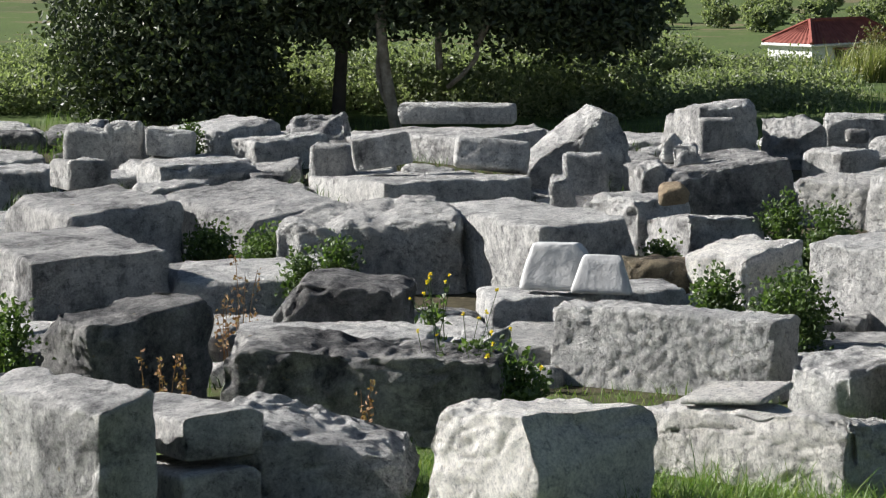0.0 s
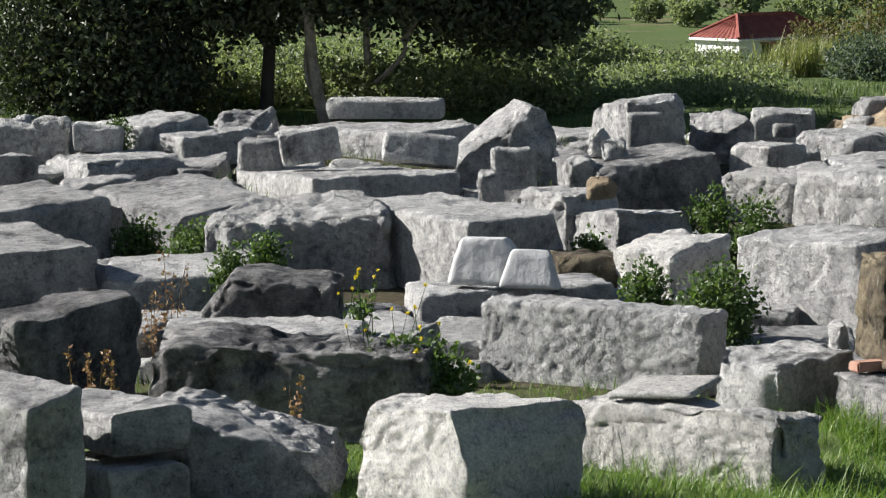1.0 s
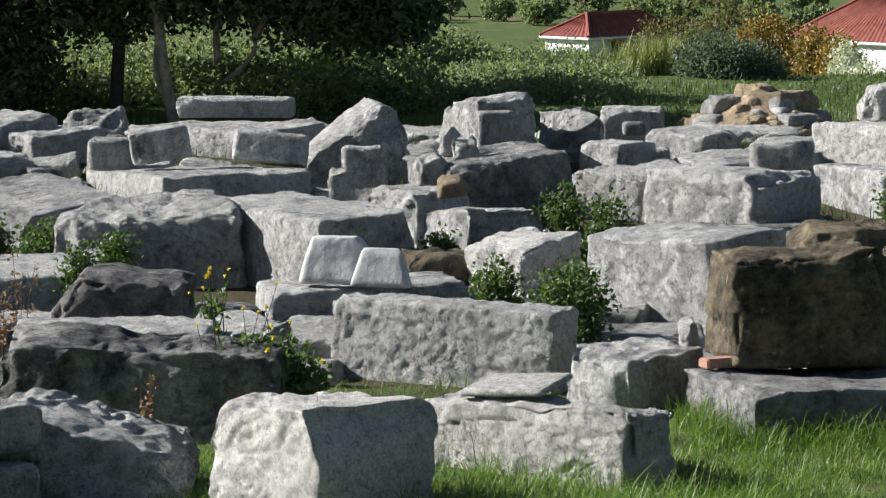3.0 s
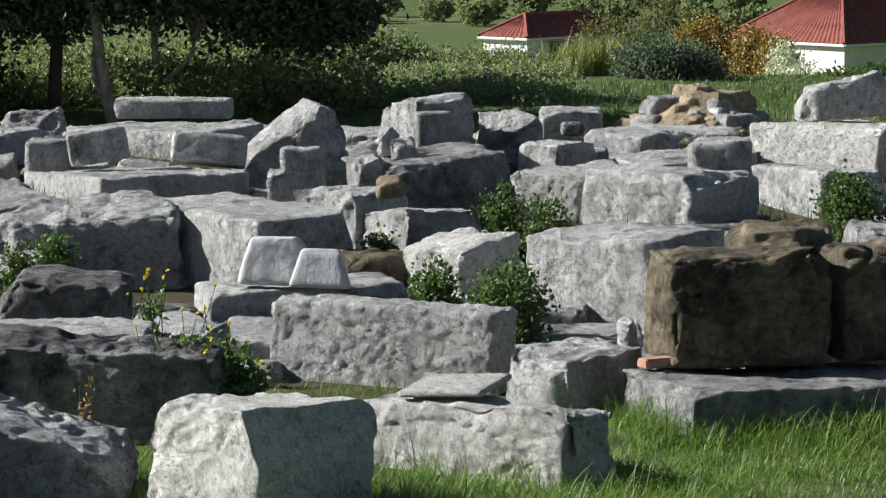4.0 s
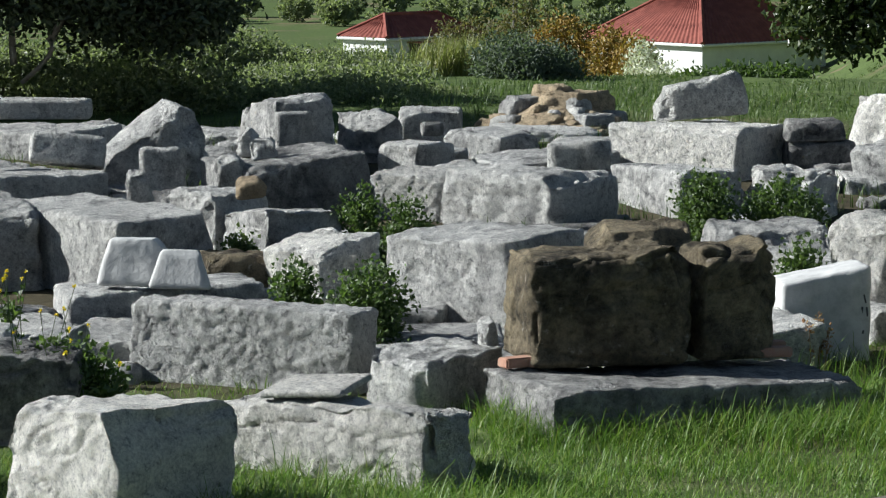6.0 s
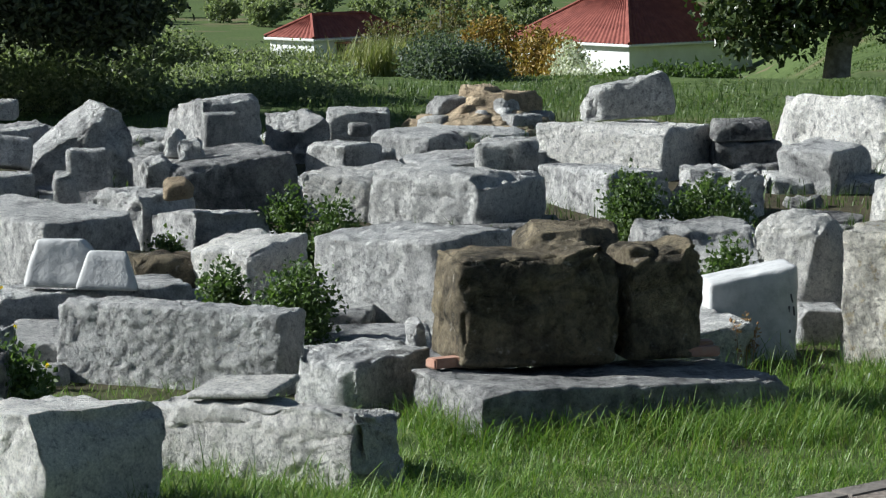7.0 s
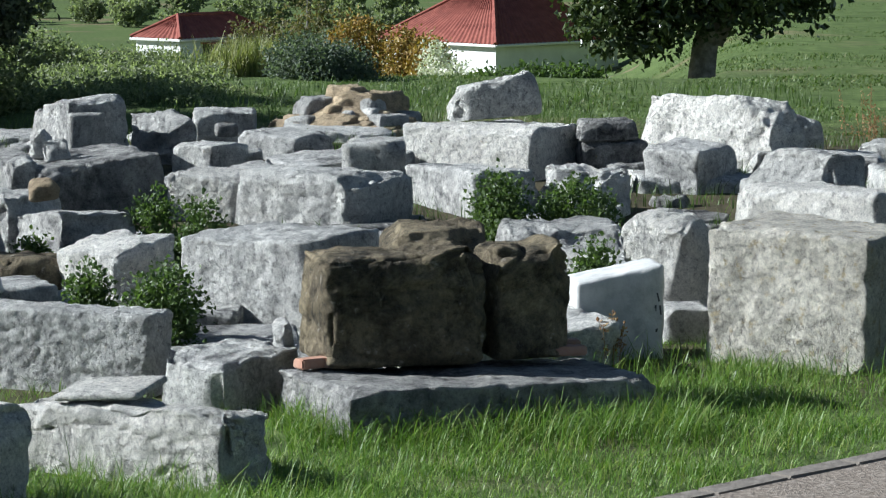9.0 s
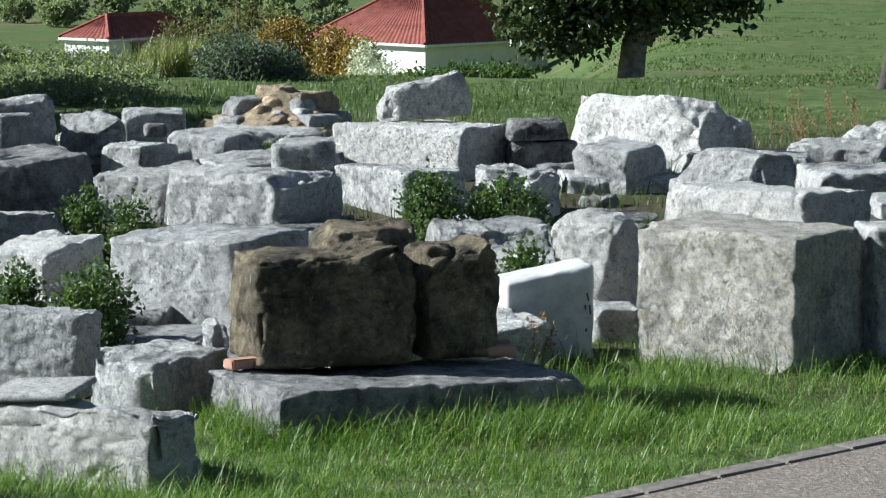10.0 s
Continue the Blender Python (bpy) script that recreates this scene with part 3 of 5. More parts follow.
stone("boulder", (7.751, 29.186, 0.000), (0.84, 0.80, 0.58), 0, WHITE, "pale boulder by the curved tree", rough=1.8, chips=8, tilt=(3, -3), seed=90)
stone("stone_block", (6.714, 25.855, 0.000), (1.05, 1.00, 0.46), 0, GREY, "flat rough grey slab at the back", rough=1.4, chips=5, seed=91)
stone("stone_block", (6.537, 24.105, 0.000), (0.54, 0.80, 0.39), 0, WHITE, "pale block at the edge of the field", rough=1, chips=4, seed=92)
stone("stone_block", (-1.417, 23.512, 0.000), (1.11, 0.94, 0.26), -25, WHITE, "low half-buried white limestone block between larger ones", rough=1.2, chips=5, tilt=(1, -1), seed=901)
stone("stone_block", (-2.177, 18.558, 0.000), (1.14, 0.79, 0.16), 24, WHITE, "low half-buried white limestone block between larger ones", rough=1.2, chips=5, tilt=(6, -6), seed=902)
stone("stone_block", (0.069, 22.400, 0.000), (1.07, 0.83, 0.26), 29, WHITE, "low half-buried white limestone block between larger ones", rough=1.2, chips=5, tilt=(0, 1), seed=903)
stone("stone_block", (-1.871, 29.039, 0.000), (1.14, 0.77, 0.48), 32, CRUST_SHADE, "low half-buried dark-crusted limestone block between larger ones", rough=1.2, chips=5, tilt=(6, -4), seed=904)
stone("stone_block", (1.962, 30.417, 0.000), (1.07, 0.74, 0.48), -12, WHITE, "low half-buried white limestone block between larger ones", rough=1.2, chips=5, tilt=(0, 1), seed=905)
stone("stone_block", (-4.748, 18.471, 0.000), (1.35, 0.90, 0.17), -24, WHITE, "low half-buried white limestone block between larger ones", rough=1.2, chips=5, tilt=(0, -6), seed=906)
stone("stone_block", (-5.447, 23.950, 0.000), (1.37, 0.82, 0.26), 3, GREY, "low half-buried grey limestone block between larger ones", rough=1.2, chips=5, tilt=(4, 2), seed=907)
stone("stone_block", (-4.840, 30.192, 0.000), (1.26, 0.96, 0.48), 7, GREY, "low half-buried grey limestone block between larger ones", rough=1.2, chips=5, tilt=(0, 0), seed=908)
stone("stone_block", (3.418, 22.334, 0.000), (1.38, 0.86, 0.26), 35, WHITE, "low half-buried white limestone block between larger ones", rough=1.2, chips=5, tilt=(3, 2), seed=909)
stone("stone_block", (0.378, 18.376, 0.000), (1.18, 0.94, 0.15), 0, GREY, "low half-buried grey limestone block between larger ones", rough=1.2, chips=5, tilt=(3, -0), seed=910)
stone("stone_block", (2.005, 17.939, 0.000), (1.38, 0.92, 0.26), 17, WHITE, "low half-buried white limestone block between larger ones", rough=1.2, chips=5, tilt=(2, -7), seed=911)
stone("stone_block", (5.290, 20.765, 0.000), (1.35, 0.84, 0.26), -23, CRUST_SHADE, "low half-buried dark-crusted limestone block between larger ones", rough=1.2, chips=5, tilt=(0, -3), seed=912)
stone("stone_block", (5.978, 27.339, 0.000), (1.19, 0.74, 0.48), -7, WHITE, "low half-buried white limestone block between larger ones", rough=1.2, chips=5, tilt=(0, 2), seed=913)
stone("stone_block", (-7.269, 28.254, 0.000), (1.08, 0.91, 0.47), -5, WHITE, "low half-buried white limestone block between larger ones", rough=1.2, chips=5, tilt=(0, 3), seed=914)
stone("stone_block", (2.072, 19.538, 0.000), (1.08, 0.88, 0.26), -12, WHITE, "low half-buried white limestone block between larger ones", rough=1.2, chips=5, tilt=(7, 0), seed=915)
stone("stone_block", (-2.528, 30.160, 0.000), (1.12, 0.95, 0.48), 27, GREY, "low half-buried grey limestone block between larger ones", rough=1.2, chips=5, tilt=(6, -4), seed=916)
stone("stone_block", (1.777, 22.760, 0.000), (1.29, 0.88, 0.26), 28, WHITE, "low half-buried white limestone block between larger ones", rough=1.2, chips=5, tilt=(1, 2), seed=917)
stone("stone_block", (3.355, 29.959, 0.000), (1.37, 0.88, 0.48), 35, GREY, "low half-buried grey limestone block between larger ones", rough=1.2, chips=5, tilt=(2, -6), seed=918)
stone("stone_block", (-0.835, 30.013, 0.000), (1.13, 0.89, 0.48), 3, WHITE, "low half-buried white limestone block between larger ones", rough=1.2, chips=5, tilt=(2, 2), seed=919)
stone("stone_block", (-3.347, 20.923, 0.000), (1.31, 0.74, 0.26), 22, GREY, "low half-buried grey limestone block between larger ones", rough=1.2, chips=5, tilt=(6, 0), seed=920)
stone("stone_block", (4.561, 27.369, 0.000), (1.10, 0.89, 0.48), 12, GREY, "low half-buried grey limestone block between larger ones", rough=1.2, chips=5, tilt=(4, -4), seed=921)
stone("stone_block", (-7.810, 30.473, 0.000), (1.33, 0.97, 0.48), 28, WHITE, "low half-buried white limestone block between larger ones", rough=1.2, chips=5, tilt=(5, -3), seed=922)
stone("stone_block", (-2.699, 22.199, 0.000), (1.21, 0.90, 0.26), 16, WHITE, "low half-buried white limestone block between larger ones", rough=1.2, chips=5, tilt=(3, -4), seed=923)
stone("stone_block", (-6.391, 30.574, 0.000), (1.36, 0.87, 0.48), 3, CRUST_SHADE, "low half-buried dark-crusted limestone block between larger ones", rough=1.2, chips=5, tilt=(5, 1), seed=924)
stone("stone_block", (0.663, 26.317, 0.000), (1.32, 0.77, 0.42), 21, WHITE, "low half-buried white limestone block between larger ones", rough=1.2, chips=5, tilt=(0, -6), seed=925)
stone("stone_block", (3.809, 21.150, 0.000), (1.41, 0.84, 0.26), 12, WHITE, "low half-buried white limestone block between larger ones", rough=1.2, chips=5, tilt=(5, -0), seed=926)
stone("stone_block", (-0.953, 18.073, 0.000), (1.18, 0.76, 0.24), -7, WHITE, "low half-buried white limestone block between larger ones", rough=1.2, chips=5, tilt=(3, 1), seed=927)
stone("stone_block", (3.266, 24.661, 0.000), (1.23, 0.95, 0.26), -23, WHITE, "low half-buried white limestone block between larger ones", rough=1.2, chips=5, tilt=(2, -5), seed=928)
stone("stone_block", (1.800, 27.608, 0.000), (1.17, 0.84, 0.47), 19, GREY, "low half-buried grey limestone block between larger ones", rough=1.2, chips=5, tilt=(3, -4), seed=929)
stone("stone_block", (-5.832, 22.512, 0.000), (0.83, 0.55, 0.26), -18, CRUST_SHADE, "low half-buried dark-crusted limestone block between larger ones", rough=1.2, chips=5, tilt=(3, 3), seed=930)
stone("stone_block", (1.869, 21.704, 0.000), (0.82, 0.59, 0.26), 34, CRUST_SHADE, "low half-buried dark-crusted limestone block between larger ones", rough=1.2, chips=5, tilt=(2, 3), seed=931)
stone("stone_block", (0.401, 30.485, 0.000), (1.07, 0.62, 0.48), 25, GREY, "low half-buried grey limestone block between larger ones", rough=1.2, chips=5, tilt=(3, -3), seed=932)
stone("stone_block", (-2.576, 23.942, 0.000), (0.93, 0.72, 0.26), 0, GREY, "low half-buried grey limestone block between larger ones", rough=1.2, chips=5, tilt=(1, 0), seed=933)
stone("stone_block", (-5.423, 21.209, 0.000), (0.84, 0.70, 0.26), 13, WHITE, "low half-buried white limestone block between larger ones", rough=1.2, chips=5, tilt=(1, -0), seed=934)
stone("stone_block", (2.416, 29.032, 0.000), (0.89, 0.68, 0.48), -5, WHITE, "low half-buried white limestone block between larger ones", rough=1.2, chips=5, tilt=(1, -2), seed=935)
stone("stone_block", (-4.104, 17.431, 0.000), (0.94, 0.58, 0.26), 20, CRUST_SHADE, "low half-buried dark-crusted limestone block between larger ones", rough=1.2, chips=5, tilt=(1, -6), seed=936)
stone("stone_block", (-5.488, 26.941, 0.000), (1.07, 0.56, 0.40), 18, GREY, "low half-buried grey limestone block between larger ones", rough=1.2, chips=5, tilt=(2, -3), seed=937)
stone("stone_block", (5.407, 21.922, 0.000), (1.02, 0.56, 0.26), 31, GREY, "low half-buried grey limestone block between larger ones", rough=1.2, chips=5, tilt=(6, -7), seed=938)
stone("stone_block", (1.564, 23.756, 0.000), (0.83, 0.67, 0.26), 5, CRUST_SHADE, "low half-buried dark-crusted limestone block between larger ones", rough=1.2, chips=5, tilt=(0, -3), seed=939)
stone("stone_block", (-1.321, 27.833, 0.000), (0.94, 0.74, 0.46), 25, GREY, "low half-buried grey limestone block between larger ones", rough=1.2, chips=5, tilt=(5, 1), seed=940)
stone("stone_block", (2.723, 26.144, 0.000), (0.92, 0.59, 0.43), 29, WHITE, "low half-buried white limestone block between larger ones", rough=1.2, chips=5, tilt=(5, -4), seed=941)
stone("stone_block", (7.138, 28.406, 0.000), (0.93, 0.69, 0.48), -24, WHITE, "low half-buried white limestone block between larger ones", rough=1.2, chips=5, tilt=(4, 2), seed=942)
stone("stone_block", (5.512, 26.344, 0.000), (1.09, 0.60, 0.36), 31, WHITE, "low half-buried white limestone block between larger ones", rough=1.2, chips=5, tilt=(5, -3), seed=943)
stone("stone_block", (-3.511, 18.136, 0.000), (0.86, 0.62, 0.26), -14, WHITE, "low half-buried white limestone block between larger ones", rough=1.2, chips=5, tilt=(4, 1), seed=944)
stone("stone_block", (0.651, 21.157, 0.000), (1.04, 0.62, 0.22), -6, CRUST_SHADE, "low half-buried dark-crusted limestone block between larger ones", rough=1.2, chips=5, tilt=(2, -3), seed=945)
stone("stone_block", (3.579, 29.132, 0.000), (1.00, 0.58, 0.48), 23, WHITE, "low half-buried white limestone block between larger ones", rough=1.2, chips=5, tilt=(3, -5), seed=946)
stone("stone_block", (-3.562, 30.559, 0.000), (0.87, 0.60, 0.48), 28, WHITE, "low half-buried white limestone block between larger ones", rough=1.2, chips=5, tilt=(5, -1), seed=947)
stone("stone_block", (3.888, 28.429, 0.000), (1.04, 0.56, 0.48), 1, WHITE, "low half-buried white limestone block between larger ones", rough=1.2, chips=5, tilt=(1, -6), seed=948)
stone("stone_block", (4.240, 20.226, 0.000), (0.84, 0.56, 0.26), 13, CRUST_SHADE, "low half-buried dark-crusted limestone block between larger ones", rough=1.2, chips=5, tilt=(5, 2), seed=949)
stone("stone_block", (4.574, 22.686, 0.000), (0.87, 0.66, 0.26), 20, WHITE, "low half-buried white limestone block between larger ones", rough=1.2, chips=5, tilt=(2, 2), seed=950)
stone("stone_block", (-5.464, 29.216, 0.000), (0.92, 0.69, 0.48), 9, GREY, "low half-buried grey limestone block between larger ones", rough=1.2, chips=5, tilt=(3, -2), seed=951)
stone("stone_block", (6.478, 23.940, 0.000), (1.08, 0.60, 0.26), 6, CRUST_SHADE, "low half-buried dark-crusted limestone block between larger ones", rough=1.2, chips=5, tilt=(5, -2), seed=952)
stone("stone_block", (-4.356, 27.180, 0.000), (0.74, 0.55, 0.43), 6, GREY, "low half-buried grey limestone block between larger ones", rough=1.2, chips=5, tilt=(5, -6), seed=953)
stone("stone_block", (-3.798, 22.366, 0.000), (0.71, 0.56, 0.26), 10, GREY, "low half-buried grey limestone block between larger ones", rough=1.2, chips=5, tilt=(3, -4), seed=954)
stone("stone_block", (3.991, 23.334, 0.000), (0.63, 0.44, 0.26), 35, GREY, "low half-buried grey limestone block between larger ones", rough=1.2, chips=5, tilt=(6, 0), seed=955)
stone("stone_block", (0.685, 24.715, 0.000), (0.75, 0.45, 0.26), -1, GREY, "low half-buried grey limestone block between larger ones", rough=1.2, chips=5, tilt=(5, -2), seed=956)
stone("stone_block", (-0.242, 23.051, 0.000), (0.65, 0.50, 0.26), 32, WHITE, "low half-buried white limestone block between larger ones", rough=1.2, chips=5, tilt=(4, -6), seed=957)
stone("stone_block", (-1.666, 22.542, 0.000), (0.64, 0.46, 0.26), -18, WHITE, "low half-buried white limestone block between larger ones", rough=1.2, chips=5, tilt=(3, -2), seed=958)
stone("stone_block", (0.896, 21.915, 0.000), (0.63, 0.50, 0.26), -5, WHITE, "low half-buried white limestone block between larger ones", rough=1.2, chips=5, tilt=(6, -1), seed=959)
stone("stone_block", (0.954, 17.628, 0.000), (0.63, 0.44, 0.16), 3, CRUST_SHADE, "low half-buried dark-crusted limestone block between larger ones", rough=1.2, chips=5, tilt=(2, -0), seed=960)
stone("stone_block", (0.345, 19.465, 0.000), (0.69, 0.53, 0.24), -14, WHITE, "low half-buried white limestone block between larger ones", rough=1.2, chips=5, tilt=(4, 2), seed=961)
stone("stone_block", (-6.653, 27.391, 0.000), (0.63, 0.48, 0.48), 24, WHITE, "low half-buried white limestone block between larger ones", rough=1.2, chips=5, tilt=(0, -3), seed=962)
stone("stone_block", (-6.459, 25.058, 0.000), (0.65, 0.54, 0.48), -17, WHITE, "low half-buried white limestone block between larger ones", rough=1.2, chips=5, tilt=(1, -5), seed=963)
stone("stone_block", (0.797, 23.224, 0.000), (0.68, 0.56, 0.26), 17, WHITE, "low half-buried white limestone block between larger ones", rough=1.2, chips=5, tilt=(4, -7), seed=964)
stone("stone_block", (-3.219, 18.812, 0.000), (0.70, 0.52, 0.19), -22, GREY, "low half-buried grey limestone block between larger ones", rough=1.2, chips=5, tilt=(5, 0), seed=965)
stone("stone_block", (-1.335, 19.910, 0.000), (0.61, 0.46, 0.22), -6, GREY, "low half-buried grey limestone block between larger ones", rough=1.2, chips=5, tilt=(1, -6), seed=966)
stone("stone_block", (-3.388, 29.873, 0.000), (0.61, 0.43, 0.48), 31, WHITE, "low half-buried white limestone block between larger ones", rough=1.2, chips=5, tilt=(2, -6), seed=967)
stone("stone_block", (-2.685, 23.102, 0.000), (0.65, 0.55, 0.26), 19, WHITE, "low half-buried white limestone block between larger ones", rough=1.2, chips=5, tilt=(5, -6), seed=968)
stone("stone_block", (1.449, 29.777, 0.000), (0.73, 0.43, 0.48), 1, CRUST_SHADE, "low half-buried dark-crusted limestone block between larger ones", rough=1.2, chips=5, tilt=(1, -1), seed=969)
stone("stone_block", (4.441, 22.027, 0.000), (0.63, 0.47, 0.26), 9, GREY, "low half-buried grey limestone block between larger ones", rough=1.2, chips=5, tilt=(5, -5), seed=970)
stone("stone_block", (2.601, 21.370, 0.000), (0.61, 0.52, 0.26), 6, GREY, "low half-buried grey limestone block between larger ones", rough=1.2, chips=5, tilt=(2, 3), seed=971)
stone("stone_block", (-3.683, 21.654, 0.000), (0.69, 0.47, 0.26), 13, CRUST_SHADE, "low half-buried dark-crusted limestone block between larger ones", rough=1.2, chips=5, tilt=(3, -5), seed=972)
stone("stone_block", (-4.731, 25.082, 0.000), (0.63, 0.43, 0.48), 10, GREY, "low half-buried grey limestone block between larger ones", rough=1.2, chips=5, tilt=(1, -4), seed=973)
stone("stone_block", (4.216, 24.128, 0.000), (0.76, 0.51, 0.26), 33, CRUST_SHADE, "low half-buried dark-crusted limestone block between larger ones", rough=1.2, chips=5, tilt=(5, -3), seed=974)
stone("stone_block", (5.334, 25.557, 0.000), (0.64, 0.45, 0.41), -2, WHITE, "low half-buried white limestone block between larger ones", rough=1.2, chips=5, tilt=(3, -3), seed=975)
stone("boulder", (0.365, 17.467, 0.000), (0.52, 0.33, 0.23), 3, WHITE, "rough white stone lying in the earth", rough=1.6, chips=7, tilt=(1, 3), seed=976)
stone("boulder", (1.838, 18.771, 0.000), (0.50, 0.35, 0.24), 20, CRUST_SHADE, "small half-buried dark-crusted limestone boulder", rough=1.6, chips=7, tilt=(2, -5), seed=977)
stone("boulder", (-4.660, 29.295, 0.000), (0.43, 0.41, 0.48), -10, WHITE, "rough white stone lying in the earth", rough=1.6, chips=7, tilt=(0, -6), seed=978)
stone("boulder", (-1.409, 25.028, 0.000), (0.45, 0.36, 0.39), 4, CRUST_SHADE, "small half-buried dark-crusted limestone boulder", rough=1.6, chips=7, tilt=(5, -2), seed=979)
stone("boulder", (3.950, 26.240, 0.000), (0.51, 0.41, 0.43), 7, GREY, "small half-buried grey limestone boulder", rough=1.6, chips=7, tilt=(5, -5), seed=980)
stone("boulder", (5.931, 21.597, 0.000), (0.46, 0.33, 0.26), 26, GREY, "small half-buried grey limestone boulder", rough=1.6, chips=7, tilt=(3, -6), seed=981)
stone("boulder", (-5.720, 23.242, 0.000), (0.43, 0.33, 0.26), -21, WHITE, "rough white stone lying in the earth", rough=1.6, chips=7, tilt=(6, 0), seed=982)
stone("boulder", (-0.855, 22.558, 0.000), (0.51, 0.40, 0.26), -3, CRUST_SHADE, "rough dark-crusted stone lying in the earth", rough=1.6, chips=7, tilt=(2, -6), seed=983)
stone("boulder", (-1.959, 28.214, 0.000), (0.45, 0.33, 0.45), 31, WHITE, "rough white stone lying in the earth", rough=1.6, chips=7, tilt=(2, 1), seed=984)
stone("boulder", (-4.154, 25.413, 0.000), (0.42, 0.35, 0.37), -16, WHITE, "small half-buried white limestone boulder", rough=1.6, chips=7, tilt=(5, -7), seed=985)
stone("boulder", (6.592, 24.565, 0.000), (0.42, 0.35, 0.26), 11, GREY, "small half-buried grey limestone boulder", rough=1.6, chips=7, tilt=(6, -7), seed=986)
stone("boulder", (-6.324, 28.641, 0.000), (0.44, 0.32, 0.41), -20, CRUST_SHADE, "small half-buried dark-crusted limestone boulder", rough=1.6, chips=7, tilt=(3, 0), seed=987)
stone("boulder", (-2.330, 26.726, 0.000), (0.46, 0.32, 0.37), -3, CRUST_SHADE, "rough dark-crusted stone lying in the earth", rough=1.6, chips=7, tilt=(7, -6), seed=988)
stone("boulder", (-6.400, 29.718, 0.000), (0.52, 0.35, 0.48), -18, GREY, "rough grey stone lying in the earth", rough=1.6, chips=7, tilt=(3, -2), seed=989)
stone("boulder", (6.714, 26.649, 0.000), (0.46, 0.37, 0.35), -6, WHITE, "small half-buried white limestone boulder", rough=1.6, chips=7, tilt=(2, -1), seed=990)
stone("boulder", (0.153, 29.616, 0.000), (0.52, 0.33, 0.48), 8, WHITE, "small half-buried white limestone boulder", rough=1.6, chips=7, tilt=(2, 2), seed=991)
stone("boulder", (-0.786, 29.176, 0.000), (0.48, 0.39, 0.48), 21, WHITE, "small half-buried white limestone boulder", rough=1.6, chips=7, tilt=(0, 1), seed=992)
stone("boulder", (-6.272, 24.479, 0.000), (0.50, 0.35, 0.26), 20, CRUST_SHADE, "small half-buried dark-crusted limestone boulder", rough=1.6, chips=7, tilt=(4, -1), seed=993)
stone("boulder", (-0.990, 27.318, 0.000), (0.52, 0.39, 0.48), 23, GREY, "rough grey stone lying in the earth", rough=1.6, chips=7, tilt=(4, -3), seed=994)
stone("boulder", (-0.612, 26.387, 0.000), (0.48, 0.32, 0.45), -7, WHITE, "small half-buried white limestone boulder", rough=1.6, chips=7, tilt=(4, -6), seed=995)
stone("boulder", (-4.296, 22.957, 0.000), (0.41, 0.31, 0.26), 20, CRUST_SHADE, "small half-buried dark-crusted limestone boulder", rough=1.6, chips=7, tilt=(5, 3), seed=996)
stone("boulder", (-0.469, 23.697, 0.000), (0.50, 0.39, 0.26), 27, WHITE, "rough white stone lying in the earth", rough=1.6, chips=7, tilt=(4, -6), seed=997)
stone("boulder", (-4.042, 26.305, 0.000), (0.45, 0.39, 0.37), 23, GREY, "small half-buried grey limestone boulder", rough=1.6, chips=7, tilt=(1, 1), seed=998)
stone("boulder", (1.621, 24.357, 0.000), (0.41, 0.36, 0.26), 12, WHITE, "rough white stone lying in the earth", rough=1.6, chips=7, tilt=(2, -2), seed=999)
stone("boulder", (5.259, 28.106, 0.000), (0.52, 0.32, 0.42), -18, WHITE, "rough white stone lying in the earth", rough=1.6, chips=7, tilt=(7, -5), seed=1000)
stone("boulder", (0.212, 25.498, 0.000), (0.48, 0.33, 0.40), 10, GREY, "rough grey stone lying in the earth", rough=1.6, chips=7, tilt=(1, -4), seed=1001)
stone("boulder", (-1.504, 28.470, 0.000), (0.43, 0.32, 0.40), 10, GREY, "small half-buried grey limestone boulder", rough=1.6, chips=7, tilt=(1, 1), seed=1002)
stone("boulder", (-5.641, 21.826, 0.000), (0.51, 0.40, 0.26), -7, WHITE, "rough white stone lying in the earth", rough=1.6, chips=7, tilt=(3, 0), seed=1003)
stone("boulder", (-1.770, 25.758, 0.000), (0.48, 0.31, 0.36), -7, GREY, "small half-buried grey limestone boulder", rough=1.6, chips=7, tilt=(6, 1), seed=1004)
stone("boulder", (2.090, 24.438, 0.000), (0.47, 0.32, 0.26), 14, WHITE, "small half-buried white limestone boulder", rough=1.6, chips=7, tilt=(4, -3), seed=1005)
stone("boulder", (-2.862, 26.634, 0.000), (0.55, 0.34, 0.48), 3, WHITE, "small half-buried white limestone boulder", rough=1.6, chips=7, tilt=(4, 1), seed=1006)
stone("boulder", (-4.322, 21.215, 0.000), (0.53, 0.31, 0.26), 30, GREY, "small half-buried grey limestone boulder", rough=1.6, chips=7, tilt=(4, -2), seed=1007)
stone("boulder", (-2.091, 29.593, 0.000), (0.51, 0.32, 0.48), 32, CRUST_SHADE, "small half-buried dark-crusted limestone boulder", rough=1.6, chips=7, tilt=(1, -3), seed=1008)
stone("boulder", (-3.199, 17.501, 0.000), (0.41, 0.35, 0.11), -10, WHITE, "rough white stone lying in the earth", rough=1.6, chips=7, tilt=(5, -7), seed=1009)
stone("boulder", (-0.849, 20.443, 0.000), (0.42, 0.35, 0.20), 23, CRUST_SHADE, "small half-buried dark-crusted limestone boulder", rough=1.6, chips=7, tilt=(2, 1), seed=1010)
stone("boulder", (-6.014, 27.428, 0.000), (0.37, 0.25, 0.48), 9, CRUST_SHADE, "small half-buried dark-crusted limestone boulder", rough=1.6, chips=7, tilt=(1, 0), seed=1011)
